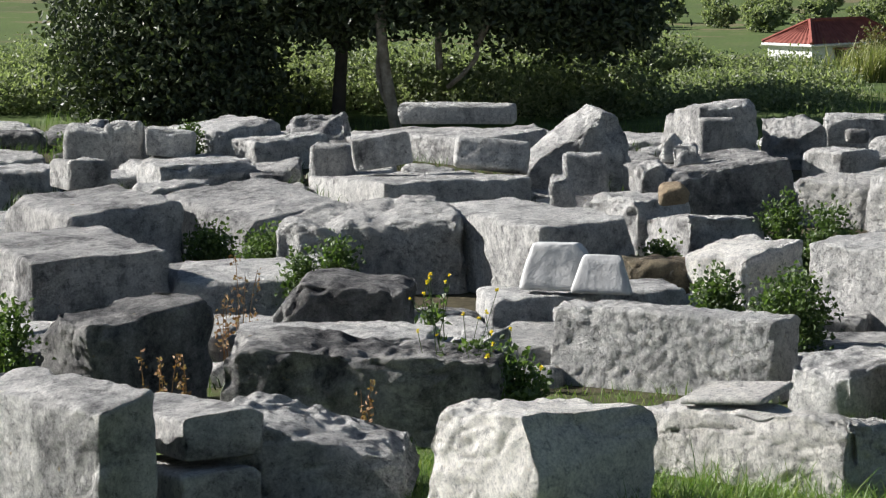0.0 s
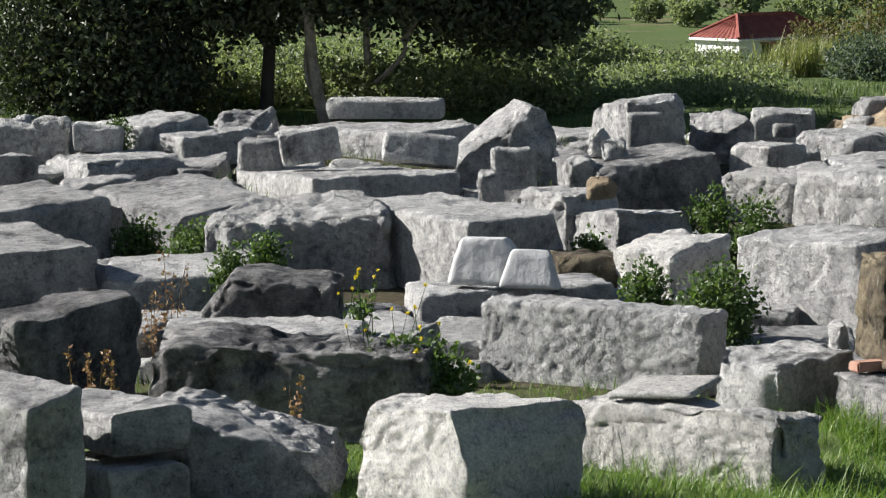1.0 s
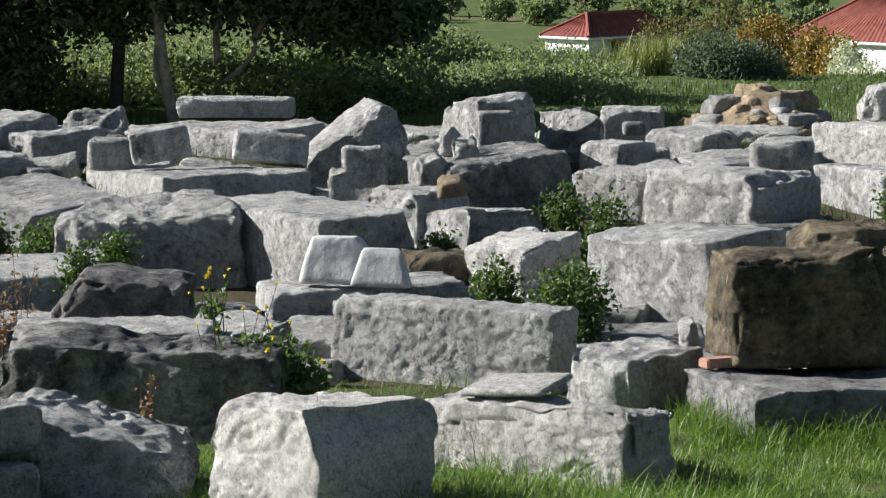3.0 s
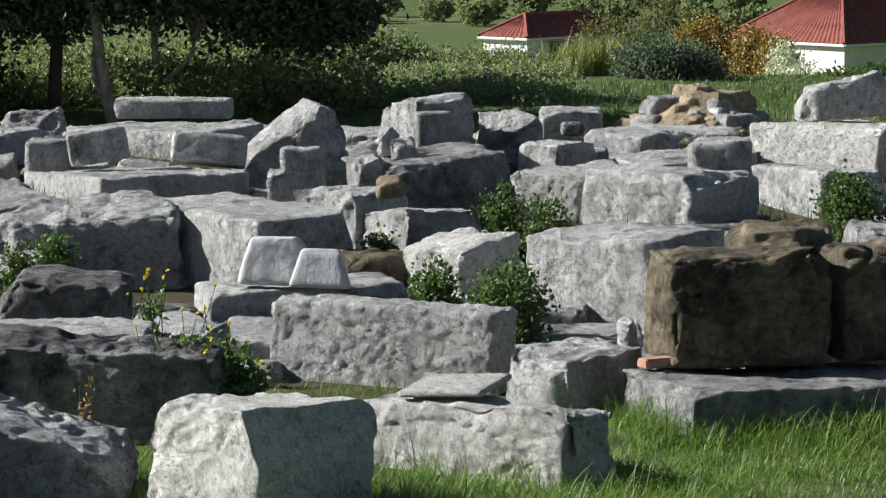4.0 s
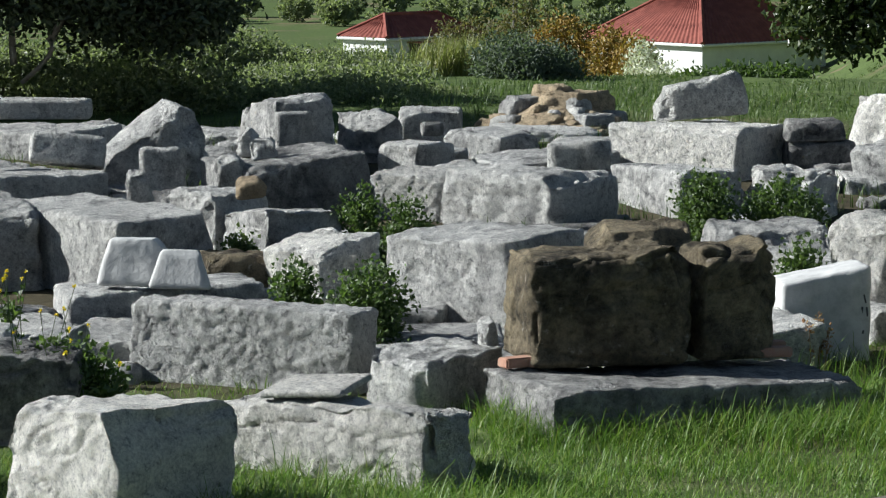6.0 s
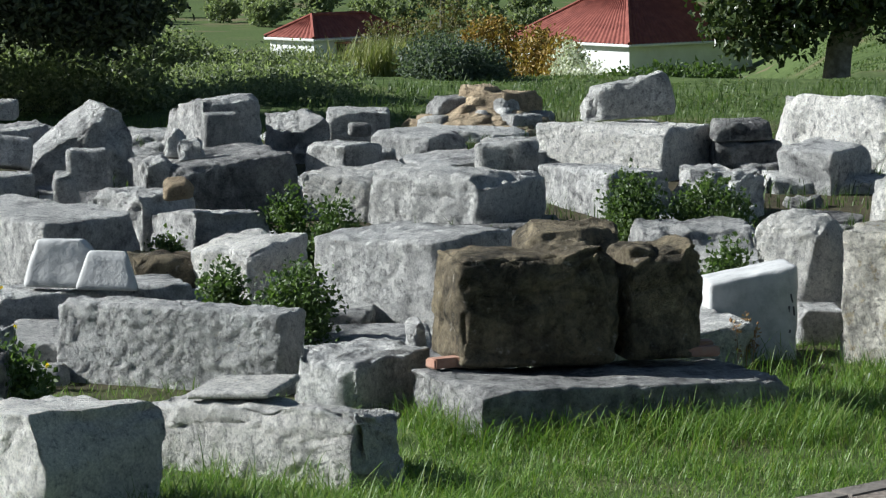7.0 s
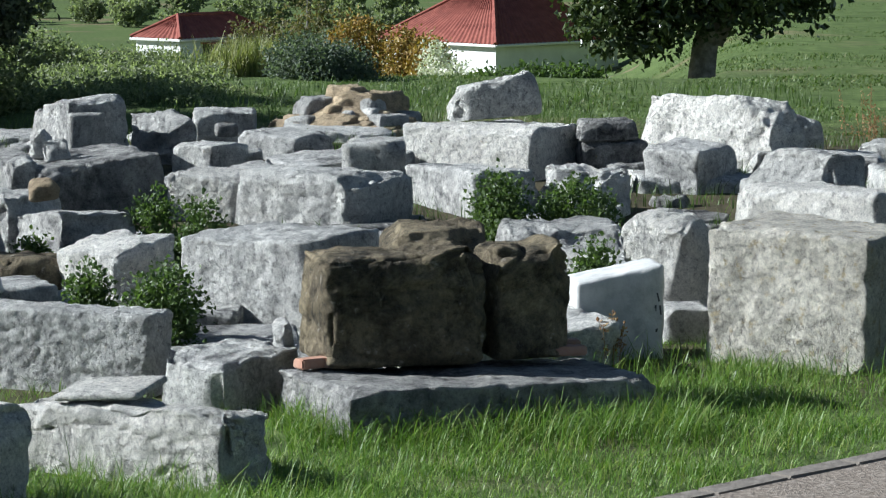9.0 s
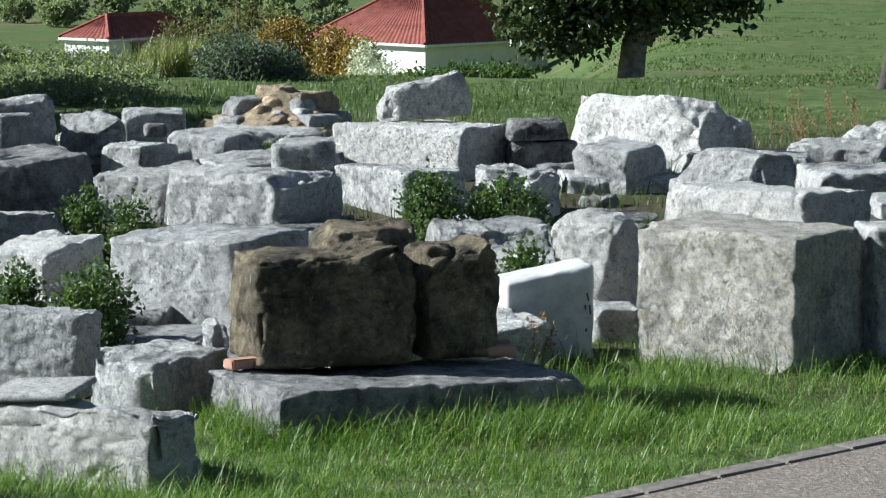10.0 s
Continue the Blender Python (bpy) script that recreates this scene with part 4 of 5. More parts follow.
stone("boulder", (1.989, 28.359, 0.000), (0.31, 0.29, 0.43), 26, GREY, "rough grey stone lying in the earth", rough=1.6, chips=7, tilt=(6, 0), seed=1012)
stone("boulder", (4.364, 25.207, 0.000), (0.38, 0.30, 0.32), 8, CRUST_SHADE, "rough dark-crusted stone lying in the earth", rough=1.6, chips=7, tilt=(4, -5), seed=1013)
stone("boulder", (-5.368, 28.708, 0.000), (0.32, 0.25, 0.40), 14, WHITE, "rough white stone lying in the earth", rough=1.6, chips=7, tilt=(6, 0), seed=1014)
stone("boulder", (-1.280, 18.684, 0.000), (0.29, 0.27, 0.15), -8, GREY, "small half-buried grey limestone boulder", rough=1.6, chips=7, tilt=(3, 2), seed=1015)
stone("boulder", (-2.869, 17.823, 0.000), (0.39, 0.26, 0.22), -19, WHITE, "small half-buried white limestone boulder", rough=1.6, chips=7, tilt=(1, -6), seed=1016)
stone("boulder", (-1.049, 28.736, 0.000), (0.32, 0.31, 0.48), 27, GREY, "rough grey stone lying in the earth", rough=1.6, chips=7, tilt=(5, -1), seed=1017)
stone("boulder", (-4.068, 29.553, 0.000), (0.30, 0.27, 0.48), 17, CRUST_SHADE, "rough dark-crusted stone lying in the earth", rough=1.6, chips=7, tilt=(5, 2), seed=1018)
stone("boulder", (-5.763, 28.520, 0.000), (0.36, 0.28, 0.43), 7, CRUST_SHADE, "rough dark-crusted stone lying in the earth", rough=1.6, chips=7, tilt=(0, -1), seed=1019)
stone("boulder", (-5.811, 29.806, 0.000), (0.29, 0.27, 0.48), -11, GREY, "rough grey stone lying in the earth", rough=1.6, chips=7, tilt=(4, -4), seed=1020)
stone("boulder", (-0.033, 27.023, 0.000), (0.30, 0.26, 0.40), -4, GREY, "rough grey stone lying in the earth", rough=1.6, chips=7, tilt=(2, -5), seed=1021)
stone("boulder", (1.027, 28.308, 0.000), (0.35, 0.25, 0.48), 4, WHITE, "small half-buried white limestone boulder", rough=1.6, chips=7, tilt=(4, -3), seed=1022)
stone("boulder", (3.154, 25.726, 0.000), (0.32, 0.25, 0.39), 23, GREY, "small half-buried grey limestone boulder", rough=1.6, chips=7, tilt=(5, -2), seed=1023)
stone("boulder", (5.101, 20.109, 0.000), (0.38, 0.32, 0.23), -14, WHITE, "small half-buried white limestone boulder", rough=1.6, chips=7, tilt=(6, -4), seed=1024)
stone("boulder", (-2.054, 17.895, 0.000), (0.39, 0.24, 0.18), 22, GREY, "small half-buried grey limestone boulder", rough=1.6, chips=7, tilt=(6, 1), seed=1025)
stone("boulder", (-5.421, 24.567, 0.000), (0.32, 0.26, 0.26), 9, CRUST_SHADE, "rough dark-crusted stone lying in the earth", rough=1.6, chips=7, tilt=(5, -3), seed=1026)
stone("boulder", (6.034, 22.315, 0.000), (0.32, 0.25, 0.26), -7, GREY, "small half-buried grey limestone boulder", rough=1.6, chips=7, tilt=(4, -0), seed=1027)
stone("boulder", (-1.740, 25.389, 0.000), (0.33, 0.26, 0.33), -15, GREY, "rough grey stone lying in the earth", rough=1.6, chips=7, tilt=(5, 0), seed=1028)
stone("boulder", (6.158, 24.530, 0.000), (0.31, 0.29, 0.26), 15, GREY, "small half-buried grey limestone boulder", rough=1.6, chips=7, tilt=(2, -6), seed=1029)
stone("boulder", (-0.333, 29.280, 0.000), (0.30, 0.32, 0.48), 2, CRUST_SHADE, "small half-buried dark-crusted limestone boulder", rough=1.6, chips=7, tilt=(6, -2), seed=1030)
stone("boulder", (2.204, 29.758, 0.000), (0.31, 0.29, 0.48), -17, WHITE, "rough white stone lying in the earth", rough=1.6, chips=7, tilt=(4, -7), seed=1031)
stone("boulder", (-6.098, 28.228, 0.000), (0.30, 0.25, 0.48), -8, WHITE, "small half-buried white limestone boulder", rough=1.6, chips=7, tilt=(5, -6), seed=1032)
stone("boulder", (-1.355, 25.632, 0.000), (0.33, 0.31, 0.31), -17, WHITE, "small half-buried white limestone boulder", rough=1.6, chips=7, tilt=(3, 1), seed=1033)
stone("boulder", (-4.224, 26.627, 0.000), (0.39, 0.27, 0.43), 23, CRUST_SHADE, "rough dark-crusted stone lying in the earth", rough=1.6, chips=7, tilt=(4, -4), seed=1034)
stone("boulder", (1.153, 19.211, 0.000), (0.38, 0.28, 0.20), 19, GREY, "rough grey stone lying in the earth", rough=1.6, chips=7, tilt=(7, -7), seed=1035)
stone("boulder", (0.271, 21.733, 0.000), (0.32, 0.31, 0.26), -0, WHITE, "rough white stone lying in the earth", rough=1.6, chips=7, tilt=(4, 1), seed=1036)
stone("boulder", (1.205, 18.452, 0.000), (0.36, 0.32, 0.12), 16, CRUST_SHADE, "rough dark-crusted stone lying in the earth", rough=1.6, chips=7, tilt=(7, -6), seed=1037)
stone("boulder", (6.319, 26.735, 0.000), (0.29, 0.25, 0.48), -6, CRUST_SHADE, "rough dark-crusted stone lying in the earth", rough=1.6, chips=7, tilt=(6, -3), seed=1038)
stone("boulder", (5.050, 26.777, 0.000), (0.37, 0.27, 0.40), 1, GREY, "small half-buried grey limestone boulder", rough=1.6, chips=7, tilt=(3, -6), seed=1039)
stone("boulder", (-3.385, 26.342, 0.000), (0.32, 0.29, 0.37), 28, WHITE, "small half-buried white limestone boulder", rough=1.6, chips=7, tilt=(6, -6), seed=1040)
stone("boulder", (4.391, 23.690, 0.000), (0.35, 0.27, 0.26), 25, CRUST_SHADE, "small half-buried dark-crusted limestone boulder", rough=1.6, chips=7, tilt=(6, -5), seed=1041)
stone("boulder", (3.866, 21.851, 0.000), (0.31, 0.31, 0.26), 29, GREY, "rough grey stone lying in the earth", rough=1.6, chips=7, tilt=(1, 3), seed=1042)
stone("boulder", (-6.602, 25.669, 0.000), (0.34, 0.25, 0.45), -23, CRUST_SHADE, "small half-buried dark-crusted limestone boulder", rough=1.6, chips=7, tilt=(2, -3), seed=1043)
stone("boulder", (1.118, 24.296, 0.000), (0.29, 0.26, 0.26), -7, GREY, "small half-buried grey limestone boulder", rough=1.6, chips=7, tilt=(5, -3), seed=1044)
stone("boulder", (4.191, 24.671, 0.000), (0.35, 0.26, 0.26), 27, GREY, "small half-buried grey limestone boulder", rough=1.6, chips=7, tilt=(0, -2), seed=1045)
stone("boulder", (2.402, 22.040, 0.000), (0.29, 0.30, 0.26), 31, CRUST_SHADE, "small half-buried dark-crusted limestone boulder", rough=1.6, chips=7, tilt=(3, -4), seed=1046)
stone("boulder", (-1.262, 17.574, 0.000), (0.30, 0.24, 0.12), -6, WHITE, "rough white stone lying in the earth", rough=1.6, chips=7, tilt=(2, 0), seed=1047)
stone("boulder", (-3.690, 25.027, 0.000), (0.37, 0.30, 0.30), 17, GREY, "small half-buried grey limestone boulder", rough=1.6, chips=7, tilt=(1, -6), seed=1048)
stone("boulder", (-4.416, 23.604, 0.000), (0.30, 0.26, 0.26), 33, WHITE, "small half-buried white limestone boulder", rough=1.6, chips=7, tilt=(1, -3), seed=1049)
stone("boulder", (2.613, 25.383, 0.000), (0.38, 0.27, 0.38), 29, CRUST_SHADE, "small half-buried dark-crusted limestone boulder", rough=1.6, chips=7, tilt=(7, -4), seed=1050)
stone("boulder", (-1.384, 22.014, 0.000), (0.30, 0.25, 0.26), -18, WHITE, "small half-buried white limestone boulder", rough=1.6, chips=7, tilt=(0, 1), seed=1051)



# ---- plants ----
def leaves(points, length, width, rng, upright=0.0, out=None):
    """One small folded leaf at each point, turned at random: vertices and faces."""
    verts, faces = out if out else ([], [])
    for p in points:
        a = Vector((rng.gauss(0, 1), rng.gauss(0, 1), rng.gauss(0, 1) + upright)).normalized()
        b = a.orthogonal()
        b.rotate(Matrix.Rotation(rng.uniform(0, 6.283), 3, a))
        s = rng.uniform(0.6, 1.25)
        n = len(verts)
        up = a.cross(b) * (0.18 * length * s)
        verts += [p, p + a * (length * 0.45 * s) + b * (width * 0.5 * s) + up, p + a * (length * s), p + a * (length * 0.45 * s) - b * (width * 0.5 * s) + up]
        faces.append((n, n + 1, n + 2, n + 3))
    return verts, faces


def clumps(centre, radii, count, each, spread_r, rng):
    """Points gathered in small clumps that fill an ellipsoid, more of them near its skin."""
    c = Vector(centre)
    for _ in range(count):
        w = Vector((rng.gauss(0, 1), rng.gauss(0, 1), rng.gauss(0, 1))).normalized() * (rng.random() ** 0.45)
        m = c + Vector((w.x * radii[0], w.y * radii[1], w.z * radii[2]))
        for _ in range(each):
            yield m + Vector((rng.gauss(0, spread_r), rng.gauss(0, spread_r), rng.gauss(0, spread_r * 0.8)))


def limb(pts, r0, r1, sides=9):
    """A tapered, slightly uneven limb along points."""
    verts, faces = [], []
    for i, p in enumerate(pts):
        p = Vector(p)
        ahead = (Vector(pts[min(i + 1, len(pts) - 1)]) - Vector(pts[max(i - 1, 0)])).normalized()
        u = ahead.orthogonal().normalized()
        v = ahead.cross(u)
        r = r0 + (r1 - r0) * i / (len(pts) - 1)
        for s in range(sides):
            g = 6.2832 * s / sides
            rr = r * (1 + 0.12 * noise.noise(p * 4 + Vector((s * 1.7, 0, 0))))
            verts.append(p + u * (math.cos(g) * rr) + v * (math.sin(g) * rr))
    for i in range(len(pts) - 1):
        for s in range(sides):
            a, b = i * sides + s, i * sides + (s + 1) % sides
            faces.append((a, b, b + sides, a + sides))
    faces.append(tuple(range(sides))[::-1])
    faces.append(tuple(range((len(pts) - 1) * sides, len(pts) * sides)))
    return verts, faces


def bent(a, b, sag, steps=6, seed=0):
    rng = random.Random(seed)
    a, b = Vector(a), Vector(b)
    side = Vector((rng.uniform(-1, 1), rng.uniform(-1, 1), rng.uniform(-0.3, 0.6))) * sag
    return [a.lerp(b, i / steps) + side * math.sin(3.1416 * i / steps) for i in range(steps + 1)]


def tree(name, base, trunk_top, r, limbs, blobs, leaf, leaf_mat, bark, label, seed, k=1.0):
    """k: draws the whole tree nearer to the viewer's stand, and smaller."""
    def near_by(p):
        return Vector((p[0] * k, p[1] * k, EYE - (EYE - p[2]) * k))

    base, trunk_top, r = near_by(base), near_by(trunk_top), r * k
    limbs = [(near_by(a), near_by(b), ra * k, rb * k) for a, b, ra, rb in limbs]
    blobs = [(near_by(c), [v * k for v in radii], n, each) for c, radii, n, each in blobs]
    rng = random.Random(seed)
    root = tagged(new(name), label, "tree", "trees by the stone field")
    root.location = base
    o = Vector(base)
    v, f = limb(bent((0, 0, -0.5), Vector(trunk_top) - o, 0.10, 8, seed), r, r * 0.7)
    mesh_object("trunk", v, f, bark, root, shade=True)
    stem = [o for o in root.children][0]
    for i, (a, b, ra, rb) in enumerate(limbs):
        v, f = limb(bent(Vector(a) - o, Vector(b) - o, 0.15, 7, seed + i + 1), ra, rb)
        mesh_object("limb", v, f, bark, stem, shade=True)
    got = ([], [])
    for c, radii, count, each in blobs:
        leaves(clumps(Vector(c) - o, radii, count, each, 0.13, rng), leaf, leaf * 0.5, rng, 0.0, got)
    mesh_object("crown", got[0], got[1], leaf_mat, root)
    return root


def on_view(u, v, y):
    """A place y metres ahead."""
    return Vector(((u - 784) / 5578 * y, y, EYE - (v + 194) / 5578 * math.hypot((u - 784) / 5578 * y, y)))


tree("evergreen_tree", (-6.95, 36.2, 0), (-6.9, 36.2, 1.5), 0.16, [((-6.9, 36.2, 1.1), (-7.8, 36.4, 2.2), 0.1, 0.04), ((-6.9, 36.2, 1.2), (-6.0, 36.0, 2.2), 0.1, 0.04)],
     [((-6.95, 36.3, 1.15), (1.45, 1.1, 1.15), 1100, 16), ((-6.5, 36.0, 0.62), (1.0, 0.7, 0.55), 330, 16), ((-7.5, 36.2, 0.55), (0.6, 0.6, 0.5), 130, 16), ((-7.0, 36.3, 2.3), (1.2, 1.1, 0.6), 140, 14)],
     0.08, TREE_LEAF, DARK_BARK, "dense dark evergreen tree hanging low over the stones", 11, 0.89)
tree("evergreen_tree", (-5.4, 39.5, 0), (-5.28, 39.5, 1.4), 0.10, [((-5.3, 39.5, 0.75), (-5.7, 39.4, 1.5), 0.06, 0.04), ((-5.3, 39.5, 0.85), (-4.6, 39.6, 2.0), 0.07, 0.03)],
     [((-5.5, 39.4, 1.75), (1.35, 1.2, 0.8), 620, 16), ((-5.6, 41.5, 1.8), (1.7, 0.9, 0.9), 420, 16)],
     0.085, TREE_LEAF, DARK_BARK, "evergreen tree with a thin dark forked trunk", 12, 0.82)
tree("evergreen_tree", (-4.33, 38.0, 0), (-4.66, 38.0, 1.35), 0.085, [((-4.6, 38.0, 0.95), (-4.3, 38.1, 2.0), 0.05, 0.03), ((-3.85, 38.3, 0.42), (-3.5, 38.2, 0.95), 0.03, 0.03), ((-3.98, 38.6, 0.62), (-3.9, 38.6, 1.6), 0.045, 0.04), ((-3.5, 38.2, 0.92), (-2.9, 38.4, 1.8), 0.05, 0.03), ((-4.5, 38.0, 0.1), (-4.62, 38.0, 1.0), 0.03, 0.03)],
     [((-3.7, 41.5, 1.85), (1.8, 0.9, 0.9), 420, 16), ((-2.4, 41.2, 1.6), (1.1, 0.8, 0.85), 300, 16), ((-3.9, 38.4, 1.85), (1.4, 1.2, 0.72), 520, 16), ((-2.9, 38.6, 1.6), (1.0, 1.1, 0.72), 420, 16), ((-2.0, 39.0, 1.45), (0.8, 1.0, 0.72), 380, 16)],
     0.085, TREE_LEAF, BARK, "evergreen tree with a pale leaning trunk", 13, 0.835)
tree("broadleaf_tree", (8.15, 44.5, -0.1), (8.22, 44.5, 0.9), 0.24, [((8.2, 44.5, 0.6), (7.4, 44.4, 1.8), 0.15, 0.06), ((8.25, 44.5, 0.6), (9.1, 44.6, 1.9), 0.15, 0.06), ((8.2, 44.5, 0.7), (8.3, 44.6, 2.6), 0.14, 0.06)],
     [((7.1, 44.4, 1.15), (0.95, 0.9, 0.8), 330, 13), ((8.4, 44.5, 1.5), (1.25, 1.1, 0.8), 420, 13), ((9.6, 44.6, 1.3), (0.42, 0.5, 0.5), 70, 13), ((8.3, 44.6, 2.6), (1.9, 1.5, 1.0), 300, 13)],
     0.13, BROAD_LEAF, BARK, "round-crowned broadleaf tree on the green slope", 14)
tree("leaning_tree", (9.1, 35.5, 0), (9.6, 35.5, 1.6), 0.13, [((9.55, 35.5, 1.3), (10.2, 35.6, 2.6), 0.1, 0.05)],
     [((10.0, 35.6, 3.0), (1.3, 1.2, 0.9), 160, 12)], 0.12, BROAD_LEAF, DARK_BARK, "leaning tree with a dark bare trunk", 15)


def shrub(name, at, radii, count, leaf, material, label, seed, group="shrubs behind the stones", upright=0.3):
    rng = random.Random(seed)
    root = tagged(new(name), label, "shrub", group)
    root.location = at
    for i in range(4):
        v, f = limb(bent((rng.uniform(-0.1, 0.1), rng.uniform(-0.1, 0.1), -0.2), (rng.uniform(-0.6, 0.6) * radii[0], rng.uniform(-0.5, 0.5) * radii[1], radii[2] * 1.2), 0.1, 4, seed + i), 0.025, 0.008, 5)
        mesh_object("stem", v, f, DARK_BARK, root)
    got = leaves(clumps((0, 0, radii[2]), radii, count, 11, 0.08, rng), leaf, leaf * 0.42, rng, upright)
    mesh_object("foliage", got[0], got[1], material, root)
    return root


rng = random.Random(5)
u = -800
while u < 960:
    for y, vt in ((33.7, 194), (35.6, 178), (38.0, 150), (41.5, 122), (45.5, 94), (51.0, 66)):
        y += rng.uniform(-0.7, 0.7)
        uu = u + rng.uniform(-40, 40)
        top = vt + rng.uniform(-30, 26) if uu < 640 else max(vt, 74) + rng.uniform(-10, 22)
        p = on_view(uu, top, y)
        low = ground_z(p.x, y) - 0.12
        h = max(0.3 if uu < 640 else 0.14, (p.z - low) / 2)
        if (545 < uu < 640 and y < 43) or (-545 < uu < -60 and 34.6 < y < 37):
            continue
        shrub("shrub", (p.x, y, low), (rng.uniform(0.5, 0.95), 0.6, h), int(270 * h + 120), rng.choice((0.055, 0.07)), rng.choice((SHRUB_LEAF, DARK_SHRUB)), "dense grey-green shrub of a wild hedge", int(u + y * 7 + 5000))
    u += 98


def bush(u, v_top, v_low, half, y, material, label, seed, leaf=0.07, count=260, name="shrub", upright=0.3):
    p = on_view(u, v_top, y)
    low = min(ground_z(p.x, y), on_view(u, v_low, y).z) - 0.1
    h = (p.z - low) / 2
    return shrub(name, (p.x, y, low), (half * y / 5578, 0.6, h), count, leaf, material, label, seed, upright=upright)


bush(1090, 64, 165, 72, 37.6, BLUE_SHRUB, "rounded blue-green shrub of the hedge", 301, 0.06, 620)
bush(1160, 80, 165, 50, 37.9, BLUE_SHRUB, "rounded blue-green shrub of the hedge", 302, 0.06, 420)
for i, (u, top, half) in enumerate(((380, 40, 85), (470, 34, 90), (545, 46, 85), (625, 56, 75), (690, 92, 60), (760, 96, 70), (840, 100, 70))):
    bush(u, top, 190, half, 43.6 - 0.3 * (i % 3), (SHRUB_LEAF, DARK_SHRUB)[i % 2], "tall grey-green shrub of a wild hedge", 330 + i, 0.075, 520)
bush(1180, 30, 130, 62, 58, AUTUMN_LEAF, "orange and yellow autumn shrub", 303, 0.09, 480)
bush(1270, 48, 140, 50, 57, AUTUMN_LEAF, "orange and yellow autumn shrub", 304, 0.09, 300)
bush(1310, 62, 140, 40, 56, AUTUMN_LEAF, "rusty brown leafy autumn shrub", 305, 0.09, 230)
bush(1010, 30, 130, 80, 66, OLIVE_BROWN, "brownish wild shrub on the slope", 306, 0.10, 330)
bush(1100, 0, 110, 85, 70, OLIVE_BROWN, "brownish green wild shrub", 307, 0.10, 330)
bush(1050, 92, 150, 60, 60, SHRUB_LEAF, "green wild shrub on the slope", 308, 0.09, 330)
bush(1320, 75, 135, 28, 53, WHITE_PETAL, "shrub covered with white blossom", 309, 0.07, 200)
bush(1350, 112, 140, 40, 52, WHITE_PETAL, "shrub covered with white blossom", 310, 0.07, 130)
bush(1500, 122, 150, 45, 43, WEED_LEAF, "low leafy green plant", 311, 0.09, 150)
bush(1570, 118, 145, 50, 44, WEED_LEAF, "low leafy green plant", 312, 0.09, 150)
bush(1420, 132, 160, 50, 42, WEED_LEAF, "low leafy green plant", 313, 0.09, 130)
for i in range(40):
    r = random.Random(400 + i)
    y = r.uniform(345, 474)
    x = y * r.uniform(-0.06, 0.12)
    shrub("olive_tree", (x, y, ground_z(x, y)), (r.uniform(1.6, 2.6), 2.0, r.uniform(1.3, 1.9)), 120, 0.5, SHRUB_LEAF, "small far olive tree on a green field", 420 + i, "olive trees on the hillside")


def blades(name, places, length, width, lean, material, label, category, seed, segments=3):
    """Grass as one object of many bent blades."""
    rng = random.Random(seed)
    verts, faces = [], []
    for x, y, z, s in places:
        g = rng.uniform(0, 6.283)
        way = Vector((math.cos(g), math.sin(g), 0))
        across = Vector((-way.y, way.x, 0)) * (width * rng.uniform(0.7, 1.3) / 2)
        n, h, l = len(verts), length * s * rng.uniform(0.6, 1.3), lean * rng.uniform(0.2, 1.4)
        for i in range(segments):
            k = i / segments
            c = Vector((x, y, z)) + way * (l * h * k * k) + Vector((0, 0, h * k * (1 - 0.25 * l * k)))
            verts += [c - across * (1 - 0.6 * k), c + across * (1 - 0.6 * k)]
        verts.append(Vector((x, y, z)) + way * (l * h) + Vector((0, 0, h * (1 - 0.25 * l))))
        for i in range(segments - 1):
            faces.append((n + 2 * i, n + 2 * i + 1, n + 2 * i + 3, n + 2 * i + 2))
        faces.append((n + 2 * segments - 2, n + 2 * segments - 1, n + 2 * segments))
    return tagged(mesh_object(name, verts, faces, material), label, category, kind="stuff")


# edge of the path: a straight line over the ground
PATH_A, PATH_B = Vector((2.41, 13.95, 0)), Vector((4.13, 15.38, 0))


def beyond_path(x, y):
    w = PATH_B - PATH_A
    return (w.x * (y - PATH_A.y) - w.y * (x - PATH_A.x)) / w.length


rng = random.Random(21)
near = []
while len(near) < 62000:
    x, y = rng.uniform(-2.2, 6.2), rng.uniform(13.2, 19.0)
    if y > 15.2 and x < 0.75 and rng.random() < 0.85:
        continue
    thick = noise.noise((x * 1.1, y * 1.1, 3.0))
    if beyond_path(x, y) < 0.02 + 0.06 * thick or rng.random() > 0.62 + thick * 0.5:
        continue
    near.append((x, y, ground_z(x, y) - 0.01, 0.75 + 0.5 * thick))
blades("grass", near, 0.10, 0.0055, 1.0, GRASS_LEAF, "fresh green grass round the front stones", "grass", 31)
long_grass = []
while len(long_grass) < 6500:
    k = rng.random()
    if k < 0.35:
        cx, cy = rng.uniform(0.7, 2.9), 16.02 - rng.random() ** 2 * 0.3
    elif k < 0.6:
        cx, cy = rng.uniform(-0.7, 1.0), rng.uniform(13.15, 13.5)
    else:
        cx, cy = rng.uniform(-0.9, 5.5), rng.uniform(13.3, 17.5)
    if beyond_path(cx, cy) < 0.18 or (cy > 15.2 and cx < 0.6):
        continue
    for i in range(rng.randint(5, 26)):
        x, y = cx + rng.gauss(0, 0.05), cy + rng.gauss(0, 0.04)
        long_grass.append((x, y, ground_z(x, y) - 0.01, rng.uniform(0.45, 1.1)))
blades("long_grass", long_grass, 0.21, 0.0055, 0.9, GRASS_LEAF, "long uncut grass tufts along the stones", "grass", 36, 4)
tufts = []
